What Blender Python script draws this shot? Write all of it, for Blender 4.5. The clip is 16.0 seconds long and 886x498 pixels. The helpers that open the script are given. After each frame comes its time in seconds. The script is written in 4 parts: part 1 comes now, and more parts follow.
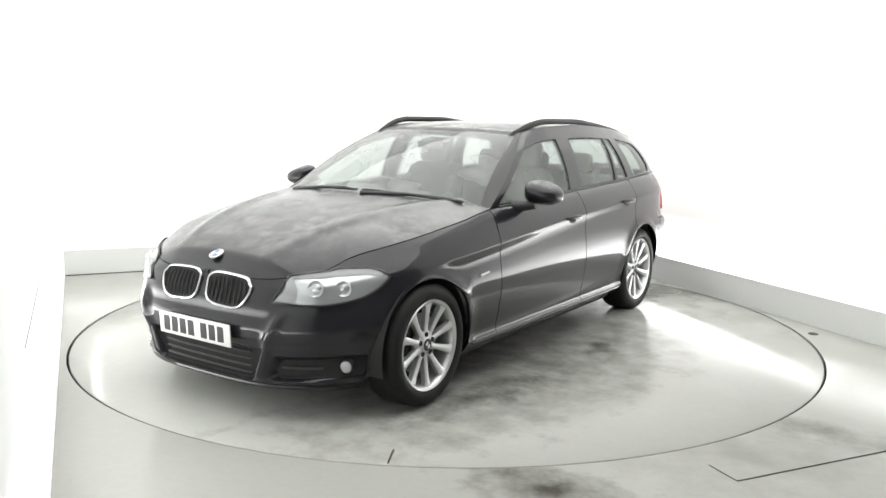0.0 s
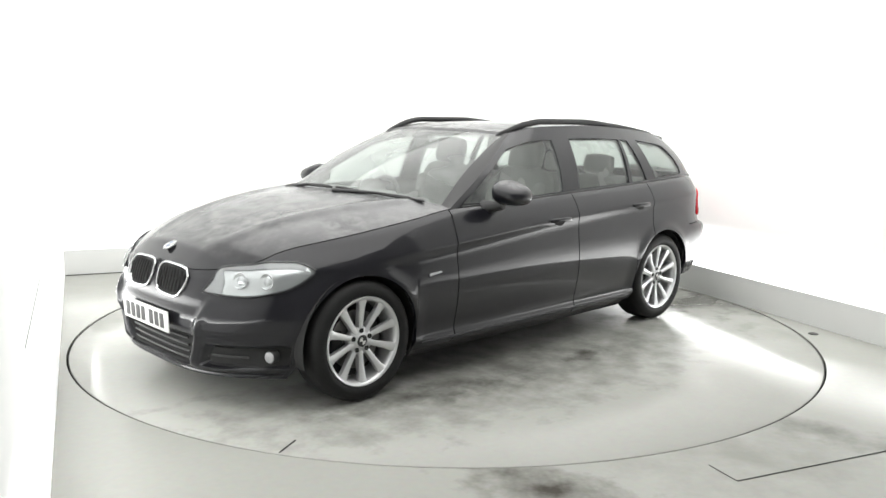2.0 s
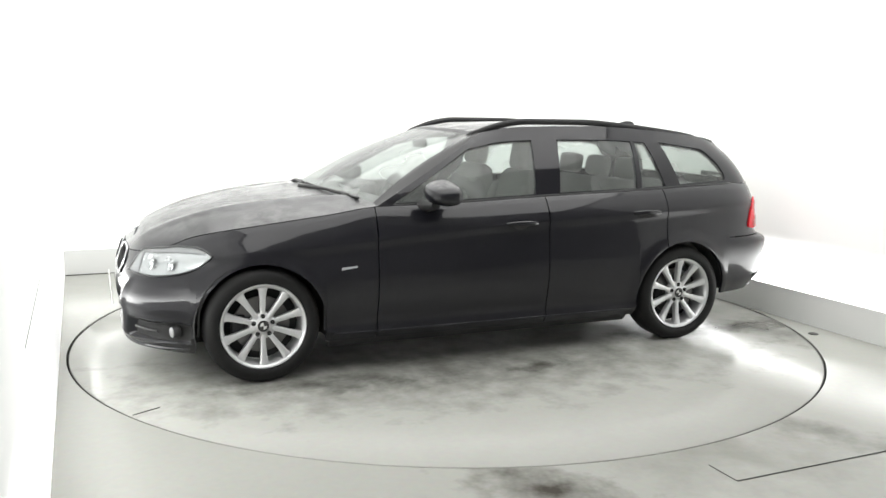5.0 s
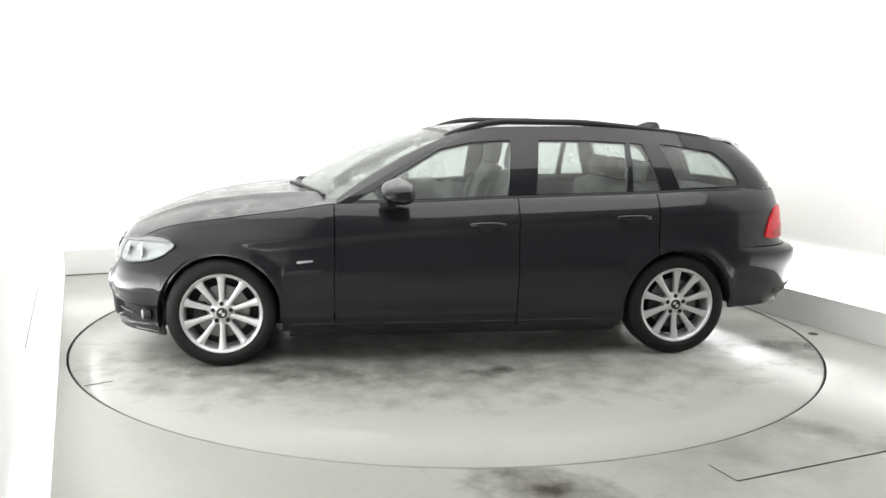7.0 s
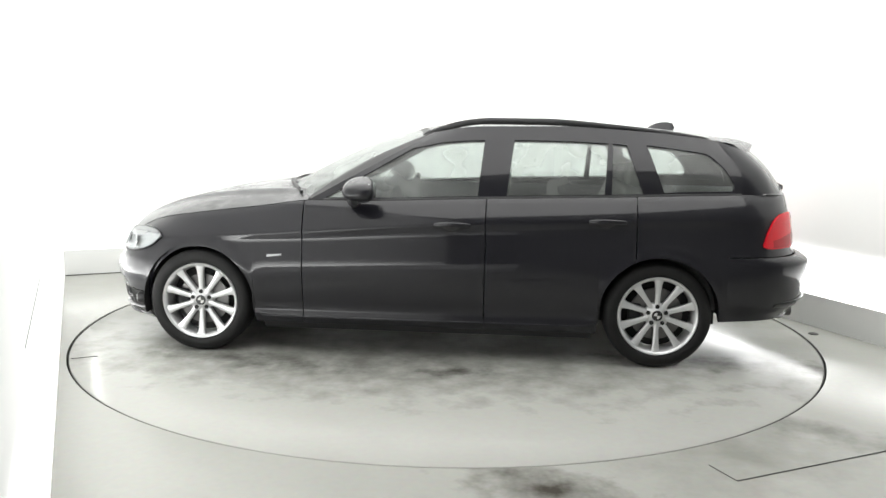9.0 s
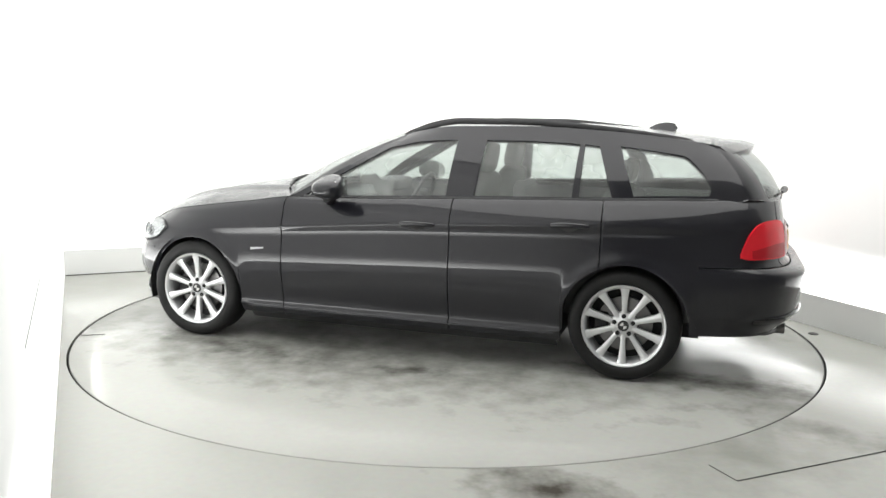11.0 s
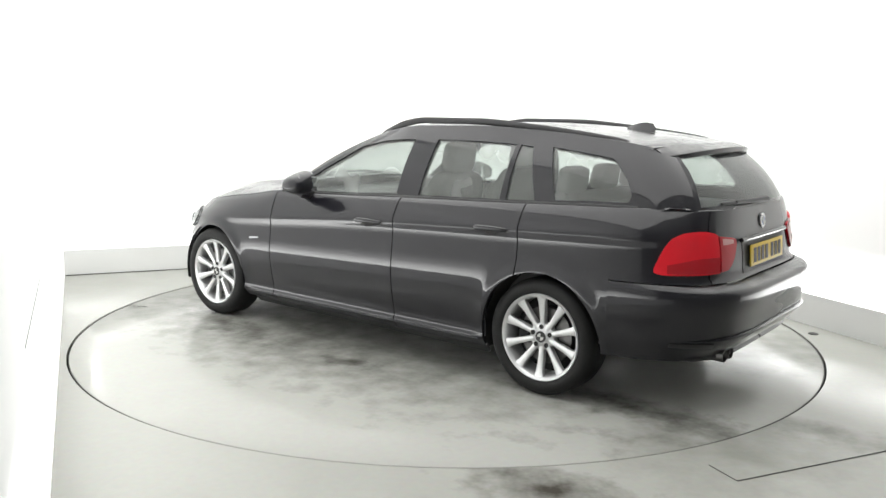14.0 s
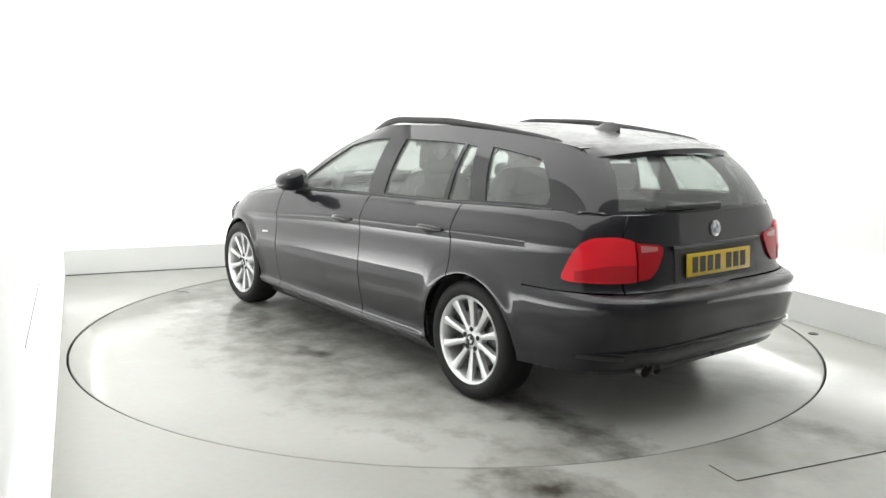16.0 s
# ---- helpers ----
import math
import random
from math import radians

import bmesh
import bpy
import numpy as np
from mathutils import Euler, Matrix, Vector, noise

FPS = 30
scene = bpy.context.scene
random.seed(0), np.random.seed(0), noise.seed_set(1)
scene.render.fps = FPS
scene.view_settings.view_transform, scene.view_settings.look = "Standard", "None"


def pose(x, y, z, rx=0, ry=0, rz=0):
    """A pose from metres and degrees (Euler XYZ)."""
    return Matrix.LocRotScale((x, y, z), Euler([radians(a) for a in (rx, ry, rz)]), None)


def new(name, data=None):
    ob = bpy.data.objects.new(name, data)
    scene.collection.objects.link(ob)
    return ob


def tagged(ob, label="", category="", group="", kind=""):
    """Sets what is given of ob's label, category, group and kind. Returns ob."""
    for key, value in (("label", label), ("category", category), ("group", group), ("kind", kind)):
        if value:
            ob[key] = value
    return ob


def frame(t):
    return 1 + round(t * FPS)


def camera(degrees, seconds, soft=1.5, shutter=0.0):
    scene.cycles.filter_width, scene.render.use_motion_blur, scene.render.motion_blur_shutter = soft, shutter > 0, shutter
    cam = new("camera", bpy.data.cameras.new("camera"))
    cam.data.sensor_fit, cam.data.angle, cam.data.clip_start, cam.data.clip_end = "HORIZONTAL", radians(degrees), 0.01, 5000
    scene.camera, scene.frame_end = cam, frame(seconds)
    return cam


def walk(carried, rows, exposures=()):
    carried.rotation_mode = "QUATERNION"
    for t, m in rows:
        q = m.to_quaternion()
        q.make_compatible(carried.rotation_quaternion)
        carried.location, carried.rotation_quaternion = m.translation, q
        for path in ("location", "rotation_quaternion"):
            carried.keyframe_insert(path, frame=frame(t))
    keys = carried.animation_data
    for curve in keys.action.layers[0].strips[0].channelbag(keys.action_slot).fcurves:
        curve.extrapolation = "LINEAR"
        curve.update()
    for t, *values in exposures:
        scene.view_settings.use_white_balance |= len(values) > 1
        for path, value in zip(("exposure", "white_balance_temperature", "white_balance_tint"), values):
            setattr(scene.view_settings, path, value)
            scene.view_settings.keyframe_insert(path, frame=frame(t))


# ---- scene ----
# ---- camera: fixed high in one corner of the booth ----
cam = camera(55.6, 16.0, soft=1.5)
EYE = pose(0, -5.80, 1.464, 90 - 9.07, 0, 0.31) @ pose(0, 0, 0, 0, 0, 0.9)
walk(cam, [(0, EYE), (16, EYE)])
scene.view_settings.exposure = 0.0

# heading of the car and the deck, in degrees, by the second
TURN = [(0, 235.8), (0.5, 234.1), (1, 231.35), (1.5, 227.9), (2, 224.3), (2.5, 220.7), (3, 217.15), (3.5, 213.55),
        (4, 210.0), (4.5, 206.5), (5, 203.0), (5.5, 199.5), (6, 196.0), (6.5, 192.5), (7, 189.0), (7.5, 185.55),
        (8, 182.15), (8.5, 178.8), (9, 175.5), (9.5, 172.25), (10, 169.0), (10.5, 165.75), (11, 162.5), (11.5, 159.15),
        (12, 155.8), (12.5, 152.4), (13, 149.0), (13.5, 145.55), (14, 142.05), (14.5, 138.55), (15, 135.1), (15.5, 131.65), (16, 128.2)]
OFF = Vector((0.068, 0.008, 0))      # where the car's middle stands on the deck
DECK_R = 2.448

# ---- light: a stretched luminous ceiling, and glow put into the cloth walls ----
world = bpy.data.worlds.new("booth_air")
scene.world = world
world.use_nodes = True
world.node_tree.nodes["Background"].inputs[0].default_value = (0.9, 0.95, 1, 1)
world.node_tree.nodes["Background"].inputs[1].default_value = 0.05
ROOM = pose(0, 0, 0, 0, 0, 23.8)
U0, U1, V0, V1, TOP = -2.53, 2.5, -5.75, 2.78, 3.6


def lamp(name, u, v, z, su, sv, watts, tilt=0):
    d = bpy.data.lights.new(name, "AREA")
    d.shape, d.size, d.size_y, d.energy, d.color = "RECTANGLE", su, sv, watts, (1, 0.995, 0.98)
    o = new(name, d)
    o.matrix_world = ROOM @ pose(u, v, z, tilt, 0, 0)
    return o


lamp("ceiling_lamp", 0, -0.55, TOP - 0.03, 4.9, 6.4, 220)


# ---- materials ----
def mat(name, color, rough=0.5, metal=0.0, coat=0.0, spec=0.5, emit=0.0, trans=0.0, grain=0.0, scale=40, bump=0.0, var=0.06, ior=1.5):
    m = bpy.data.materials.new(name)
    m.use_nodes = True
    nt = m.node_tree
    b = nt.nodes["Principled BSDF"]
    b.inputs["Base Color"].default_value = (*color, 1)
    b.inputs["Roughness"].default_value = rough
    b.inputs["Metallic"].default_value = metal
    b.inputs["Coat Weight"].default_value = coat
    b.inputs["Coat Roughness"].default_value = 0.03
    b.inputs["Specular IOR Level"].default_value = spec
    b.inputs["Transmission Weight"].default_value = trans
    b.inputs["IOR"].default_value = ior
    if emit:
        b.inputs["Emission Color"].default_value = (*color, 1)
        b.inputs["Emission Strength"].default_value = emit
    if grain or bump:
        tc = nt.nodes.new("ShaderNodeTexCoord")
        n1 = nt.nodes.new("ShaderNodeTexNoise")
        n1.inputs["Scale"].default_value, n1.inputs["Detail"].default_value = scale, 6
        nt.links.new(tc.outputs["Object"], n1.inputs["Vector"])
        n2 = nt.nodes.new("ShaderNodeTexNoise")
        n2.inputs["Scale"].default_value, n2.inputs["Detail"].default_value = scale / 12, 4
        nt.links.new(tc.outputs["Object"], n2.inputs["Vector"])
        if grain:
            mr = nt.nodes.new("ShaderNodeMapRange")
            mr.inputs["To Min"].default_value, mr.inputs["To Max"].default_value = max(0.0, rough - grain), min(1.0, rough + grain)
            nt.links.new(n1.outputs["Fac"], mr.inputs["Value"])
            nt.links.new(mr.outputs[0], b.inputs["Roughness"])
            cr = nt.nodes.new("ShaderNodeMix")
            cr.data_type = "RGBA"
            cr.inputs[6].default_value = (*[c * (1 - var) for c in color], 1)
            cr.inputs[7].default_value = (*[min(1, c * (1 + var)) for c in color], 1)
            nt.links.new(n2.outputs["Fac"], cr.inputs[0])
            nt.links.new(cr.outputs[2], b.inputs["Base Color"])
        if bump:
            bp = nt.nodes.new("ShaderNodeBump")
            bp.inputs["Strength"].default_value, bp.inputs["Distance"].default_value = bump, 0.002
            nt.links.new(n1.outputs["Fac"], bp.inputs["Height"])
            nt.links.new(bp.outputs[0], b.inputs["Normal"])
    return m


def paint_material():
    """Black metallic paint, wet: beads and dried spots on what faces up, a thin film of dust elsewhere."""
    m = mat("black_paint", (0.009, 0.009, 0.012), 0.35, 0.0, 1.0, spec=0.1)
    m.node_tree.nodes["Principled BSDF"].inputs["Coat IOR"].default_value = 1.45
    nt = m.node_tree
    b = nt.nodes["Principled BSDF"]
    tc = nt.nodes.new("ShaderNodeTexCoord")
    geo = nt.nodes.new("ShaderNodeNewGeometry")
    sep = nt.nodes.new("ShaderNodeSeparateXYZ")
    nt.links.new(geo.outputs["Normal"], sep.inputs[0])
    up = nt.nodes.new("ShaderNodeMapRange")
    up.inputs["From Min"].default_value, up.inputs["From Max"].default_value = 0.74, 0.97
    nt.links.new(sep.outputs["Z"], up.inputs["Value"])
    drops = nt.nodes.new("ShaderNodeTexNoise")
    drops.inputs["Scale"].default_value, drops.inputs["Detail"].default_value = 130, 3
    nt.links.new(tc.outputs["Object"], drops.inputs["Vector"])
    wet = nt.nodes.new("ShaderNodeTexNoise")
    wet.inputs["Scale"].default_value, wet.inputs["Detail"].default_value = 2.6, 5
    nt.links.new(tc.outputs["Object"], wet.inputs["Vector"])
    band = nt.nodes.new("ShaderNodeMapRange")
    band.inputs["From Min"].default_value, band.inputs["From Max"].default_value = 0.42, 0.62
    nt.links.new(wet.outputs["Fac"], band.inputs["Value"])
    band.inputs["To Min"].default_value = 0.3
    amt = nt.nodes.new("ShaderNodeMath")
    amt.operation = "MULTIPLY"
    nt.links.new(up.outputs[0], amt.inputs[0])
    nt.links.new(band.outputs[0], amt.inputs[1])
    bp = nt.nodes.new("ShaderNodeBump")
    bp.inputs["Distance"].default_value = 0.006
    st = nt.nodes.new("ShaderNodeMath")
    st.operation = "MULTIPLY"
    st.inputs[1].default_value = 0.6
    nt.links.new(amt.outputs[0], st.inputs[0])
    nt.links.new(st.outputs[0], bp.inputs["Strength"])
    nt.links.new(drops.outputs["Fac"], bp.inputs["Height"])
    nt.links.new(bp.outputs[0], b.inputs["Coat Normal"])
    nt.links.new(bp.outputs[0], b.inputs["Normal"])
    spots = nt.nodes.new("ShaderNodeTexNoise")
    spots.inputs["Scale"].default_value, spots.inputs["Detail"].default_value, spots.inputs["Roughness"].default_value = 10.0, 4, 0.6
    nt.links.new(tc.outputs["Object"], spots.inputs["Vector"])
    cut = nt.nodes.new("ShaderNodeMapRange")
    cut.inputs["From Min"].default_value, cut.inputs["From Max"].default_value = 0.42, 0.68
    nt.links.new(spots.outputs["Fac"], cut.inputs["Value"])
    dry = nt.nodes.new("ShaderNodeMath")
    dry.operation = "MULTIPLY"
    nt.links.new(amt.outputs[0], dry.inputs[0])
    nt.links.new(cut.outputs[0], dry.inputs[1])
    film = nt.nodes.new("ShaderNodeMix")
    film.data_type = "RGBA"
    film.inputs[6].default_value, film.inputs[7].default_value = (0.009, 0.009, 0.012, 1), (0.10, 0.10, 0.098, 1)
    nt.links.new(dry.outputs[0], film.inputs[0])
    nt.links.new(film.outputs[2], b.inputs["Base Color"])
    cr = nt.nodes.new("ShaderNodeMapRange")
    cr.inputs["To Min"].default_value, cr.inputs["To Max"].default_value = 0.03, 0.262
    nt.links.new(amt.outputs[0], cr.inputs["Value"])
    nt.links.new(cr.outputs[0], b.inputs["Coat Roughness"])
    return m


def floor_material(name, color, wet_scale, seed, stains=()):
    """Painted concrete with a film of water: patches of gloss, dirt and tyre grime, some with reflection put into the
    colour.
    """
    m = mat(name, color, 0.3, spec=0.11)
    nt = m.node_tree
    b = nt.nodes["Principled BSDF"]
    tc = nt.nodes.new("ShaderNodeTexCoord")
    mp = nt.nodes.new("ShaderNodeMapping")
    mp.inputs["Location"].default_value = (seed, seed * 1.7, 0.37)
    nt.links.new(tc.outputs["Object"], mp.inputs[0])
    big = nt.nodes.new("ShaderNodeTexNoise")
    big.inputs["Scale"].default_value, big.inputs["Detail"].default_value, big.inputs["Roughness"].default_value = wet_scale, 3, 0.45
    nt.links.new(mp.outputs[0], big.inputs["Vector"])
    fine = nt.nodes.new("ShaderNodeTexNoise")
    fine.inputs["Scale"].default_value, fine.inputs["Detail"].default_value = 30, 5
    nt.links.new(mp.outputs[0], fine.inputs["Vector"])
    r = nt.nodes.new("ShaderNodeMapRange")
    r.inputs["From Min"].default_value, r.inputs["From Max"].default_value = 0.40, 0.62
    r.inputs["To Min"].default_value, r.inputs["To Max"].default_value = 0.12, 0.262
    pool = nt.nodes.new("ShaderNodeTexNoise")
    pool.inputs["Scale"].default_value, pool.inputs["Detail"].default_value, pool.inputs["Roughness"].default_value = wet_scale * 1.5, 3, 0.5
    nt.links.new(mp.outputs[0], pool.inputs["Vector"])
    nt.links.new(pool.outputs["Fac"], r.inputs["Value"])
    nt.links.new(r.outputs[0], b.inputs["Roughness"])
    ramp = nt.nodes.new("ShaderNodeValToRGB")
    e = ramp.color_ramp.elements
    e[0].position, e[0].color = 0.25, (*[c * 0.93 for c in color], 1)
    e[1].position, e[1].color = 0.72, (*color, 1)
    nt.links.new(big.outputs["Fac"], ramp.inputs[0])
    mx = nt.nodes.new("ShaderNodeMix")
    mx.data_type, mx.blend_type = "RGBA", "MULTIPLY"
    mx.inputs[0].default_value = 0.12
    nt.links.new(ramp.outputs[0], mx.inputs[6])
    nt.links.new(fine.outputs["Color"], mx.inputs[7])
    col = mx.outputs[2]
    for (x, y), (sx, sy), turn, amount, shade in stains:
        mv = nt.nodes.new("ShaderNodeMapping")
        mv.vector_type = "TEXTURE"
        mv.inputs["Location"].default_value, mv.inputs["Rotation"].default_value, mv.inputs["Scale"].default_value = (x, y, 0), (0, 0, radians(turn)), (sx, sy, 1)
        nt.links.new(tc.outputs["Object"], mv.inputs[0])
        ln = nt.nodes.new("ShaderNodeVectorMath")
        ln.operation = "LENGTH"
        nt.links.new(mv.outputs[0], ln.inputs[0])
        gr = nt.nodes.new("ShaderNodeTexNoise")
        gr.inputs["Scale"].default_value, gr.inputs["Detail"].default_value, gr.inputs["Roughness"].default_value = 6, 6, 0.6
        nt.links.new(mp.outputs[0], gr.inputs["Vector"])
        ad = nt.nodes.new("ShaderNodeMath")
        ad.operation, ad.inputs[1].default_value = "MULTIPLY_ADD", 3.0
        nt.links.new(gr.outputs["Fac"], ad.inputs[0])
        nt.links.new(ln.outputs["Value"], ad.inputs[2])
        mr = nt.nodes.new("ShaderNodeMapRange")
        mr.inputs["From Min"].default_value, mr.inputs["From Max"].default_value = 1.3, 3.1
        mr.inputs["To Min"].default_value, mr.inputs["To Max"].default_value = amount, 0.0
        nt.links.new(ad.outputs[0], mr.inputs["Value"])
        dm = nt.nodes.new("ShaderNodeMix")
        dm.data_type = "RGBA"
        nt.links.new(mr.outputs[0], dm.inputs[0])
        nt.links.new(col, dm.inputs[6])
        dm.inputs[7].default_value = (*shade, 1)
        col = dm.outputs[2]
    nt.links.new(col, b.inputs["Base Color"])
    bp = nt.nodes.new("ShaderNodeBump")
    bp.inputs["Strength"].default_value, bp.inputs["Distance"].default_value = 0.12, 0.004
    rip = nt.nodes.new("ShaderNodeTexNoise")
    rip.inputs["Scale"].default_value, rip.inputs["Detail"].default_value = 4.5, 2
    nt.links.new(mp.outputs[0], rip.inputs["Vector"])
    nt.links.new(rip.outputs["Fac"], bp.inputs["Height"])
    nt.links.new(bp.outputs[0], b.inputs["Normal"])
    return m


def glass_material(name, tint, haze=0.0):
    m = bpy.data.materials.new(name)
    m.use_nodes = True
    nt = m.node_tree
    nt.nodes.remove(nt.nodes["Principled BSDF"])
    tr = nt.nodes.new("ShaderNodeBsdfTransparent")
    tr.inputs[0].default_value = (*tint, 1)
    gl = nt.nodes.new("ShaderNodeBsdfGlossy")
    gl.inputs["Roughness"].default_value = 0.03
    lw = nt.nodes.new("ShaderNodeLayerWeight")
    pw = nt.nodes.new("ShaderNodeMath")
    pw.operation, pw.inputs[1].default_value = "POWER", 4.0
    nt.links.new(lw.outputs["Facing"], pw.inputs[0])
    fr = nt.nodes.new("ShaderNodeMath")
    fr.operation, fr.inputs[1].default_value, fr.inputs[2].default_value = "MULTIPLY_ADD", 0.85, 0.05
    nt.links.new(pw.outputs[0], fr.inputs[0])
    mx = nt.nodes.new("ShaderNodeMixShader")
    nt.links.new(fr.outputs[0], mx.inputs[0])
    nt.links.new(tr.outputs[0], mx.inputs[1])
    nt.links.new(gl.outputs[0], mx.inputs[2])
    # a film of water and wiped droplets that scatters some of the light
    tc = nt.nodes.new("ShaderNodeTexCoord")
    film = nt.nodes.new("ShaderNodeTexNoise")
    film.inputs["Scale"].default_value, film.inputs["Detail"].default_value, film.inputs["Roughness"].default_value = 4.0, 2, 0.5
    nt.links.new(tc.outputs["Object"], film.inputs["Vector"])
    amount = nt.nodes.new("ShaderNodeMapRange")
    amount.inputs["From Min"].default_value, amount.inputs["From Max"].default_value = 0.35, 0.7
    amount.inputs["To Min"].default_value, amount.inputs["To Max"].default_value = haze * 0.6, haze * 1.5
    nt.links.new(film.outputs["Fac"], amount.inputs["Value"])
    df, tl = nt.nodes.new("ShaderNodeBsdfDiffuse"), nt.nodes.new("ShaderNodeBsdfTranslucent")
    for n in (df, tl):
        n.inputs[0].default_value = (0.80, 0.83, 0.81, 1)
    sc, wet = nt.nodes.new("ShaderNodeMixShader"), nt.nodes.new("ShaderNodeMixShader")
    nt.links.new(df.outputs[0], sc.inputs[1])
    nt.links.new(tl.outputs[0], sc.inputs[2])
    nt.links.new(amount.outputs[0], wet.inputs[0])
    nt.links.new(mx.outputs[0], wet.inputs[1])
    nt.links.new(sc.outputs[0], wet.inputs[2])
    nt.links.new((wet if haze else mx).outputs[0], nt.nodes["Material Output"].inputs[0])
    return m


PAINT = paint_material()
TRIM = mat("black_trim", (0.018, 0.018, 0.019), 0.42, grain=0.08, scale=120)
RUBBER = mat("tyre_rubber", (0.010, 0.010, 0.010), 0.6, spec=0.25, grain=0.12, scale=60, bump=0.2)
ALLOY = mat("silver_alloy", (0.62, 0.625, 0.63), 0.34, 0.6, 0.3, grain=0.04, scale=90)
CHROME = mat("chrome", (0.55, 0.555, 0.56), 0.14, 1.0, grain=0.03)
STEEL = mat("brake_steel", (0.16, 0.157, 0.155), 0.4, 1.0, grain=0.1, scale=50)
DARK = mat("dark_void", (0.012, 0.012, 0.012), 0.8, grain=0.05)
WHITE = mat("booth_white", (0.86, 0.865, 0.86), 0.7, grain=0.06, scale=25, bump=0.03, var=0.02)
# walls glow through their own material; no lamps stand behind them
GLOWWALL, LEFTWALL = (mat(nm, (0.80, 0.805, 0.795), 0.7, emit=1.5, grain=0.06, scale=25, bump=0.03, var=0.02) for nm in ("added_glow_wall", "added_glow_wall_long"))


def grade_wall_glow(m, full, foot_gain, start, end):
    """Puts a graded glow into the cloth's emission: it fades out along the booth towards the camera."""
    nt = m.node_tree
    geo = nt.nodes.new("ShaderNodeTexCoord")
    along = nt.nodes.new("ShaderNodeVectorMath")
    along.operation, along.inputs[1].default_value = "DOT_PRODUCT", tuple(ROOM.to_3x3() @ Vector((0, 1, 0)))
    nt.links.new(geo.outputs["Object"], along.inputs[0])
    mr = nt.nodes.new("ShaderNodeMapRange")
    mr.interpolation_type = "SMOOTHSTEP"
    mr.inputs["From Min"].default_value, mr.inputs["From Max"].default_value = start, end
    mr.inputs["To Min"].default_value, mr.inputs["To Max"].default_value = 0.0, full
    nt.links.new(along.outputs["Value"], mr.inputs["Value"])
    # the glow is put strongest low on the cloth: brightest just above the floor
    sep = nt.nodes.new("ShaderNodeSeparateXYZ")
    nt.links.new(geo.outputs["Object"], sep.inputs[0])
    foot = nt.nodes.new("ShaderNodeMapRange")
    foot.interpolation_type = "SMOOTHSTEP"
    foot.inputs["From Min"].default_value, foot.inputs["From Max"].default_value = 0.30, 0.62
    foot.inputs["To Min"].default_value, foot.inputs["To Max"].default_value = foot_gain - 1, 0.0
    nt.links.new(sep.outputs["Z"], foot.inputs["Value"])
    # and this low glow is dimmed towards the back corners
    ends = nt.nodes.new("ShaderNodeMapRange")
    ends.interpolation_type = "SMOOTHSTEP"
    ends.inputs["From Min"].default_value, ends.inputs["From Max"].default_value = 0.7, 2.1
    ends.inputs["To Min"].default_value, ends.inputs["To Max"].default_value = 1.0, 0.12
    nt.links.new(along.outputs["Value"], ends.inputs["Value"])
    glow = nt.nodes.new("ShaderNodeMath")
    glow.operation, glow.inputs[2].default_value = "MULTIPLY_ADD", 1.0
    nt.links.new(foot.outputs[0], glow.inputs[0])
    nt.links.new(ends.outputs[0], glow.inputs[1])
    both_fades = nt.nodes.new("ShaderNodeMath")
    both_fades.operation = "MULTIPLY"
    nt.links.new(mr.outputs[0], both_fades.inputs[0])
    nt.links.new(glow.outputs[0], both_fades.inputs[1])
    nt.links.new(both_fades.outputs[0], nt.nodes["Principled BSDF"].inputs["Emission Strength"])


grade_wall_glow(GLOWWALL, 0.48, 18.0, -4.2, 0.4)
grade_wall_glow(LEFTWALL, 0.72, 14.5, -4.8, -1.2)
# emission added to the left plinth panel only to keep it white
GLOWPANEL = mat("white_panel_glow", (0.86, 0.865, 0.86), 0.7, emit=0.55, grain=0.06, scale=25, bump=0.03, var=0.02)
PLINTH = mat("plinth_grey", (0.72, 0.725, 0.71), 0.45, grain=0.1, scale=18, bump=0.05, var=0.06)
# grey of the unseen walls, set by how dark the car's reflections should be
REAR = mat("unseen_dark_wall", (0.27, 0.27, 0.272), 0.6, grain=0.08, scale=20)
FLOOR = floor_material("booth_floor", (0.39, 0.393, 0.365), 1.1, 3.1,
                       [((0.43, -2.64), (0.34, 0.15), -32, 0.95, (0.040, 0.035, 0.026)), ((1.80, -1.96), (0.26, 0.11), -38, 0.55, (0.06, 0.058, 0.05)),
                        ((1.35, -2.25), (0.45, 0.25), 20, 0.35, (0.07, 0.067, 0.056))])
# first patch: dirt plus the car's dark reflection, put into the deck's colour
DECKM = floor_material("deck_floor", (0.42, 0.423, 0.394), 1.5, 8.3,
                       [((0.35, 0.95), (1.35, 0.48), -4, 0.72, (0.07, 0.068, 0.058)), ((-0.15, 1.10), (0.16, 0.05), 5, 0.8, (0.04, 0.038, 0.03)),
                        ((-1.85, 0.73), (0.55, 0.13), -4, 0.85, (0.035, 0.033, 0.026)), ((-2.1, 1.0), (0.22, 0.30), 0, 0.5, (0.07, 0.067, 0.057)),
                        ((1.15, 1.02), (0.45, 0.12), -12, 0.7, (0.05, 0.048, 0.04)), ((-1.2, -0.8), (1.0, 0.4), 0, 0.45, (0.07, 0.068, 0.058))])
GLASS = glass_material("window_glass", (0.70, 0.745, 0.72), 0.20)
REARGLASS = glass_material("privacy_glass", (0.56, 0.61, 0.585), 0.16)
LENS = glass_material("lamp_lens", (0.93, 0.95, 0.95))
REDLENS = mat("red_lens", (0.68, 0.016, 0.028), 0.15, 0, 0.25, spec=0.25, grain=0.04, scale=200)
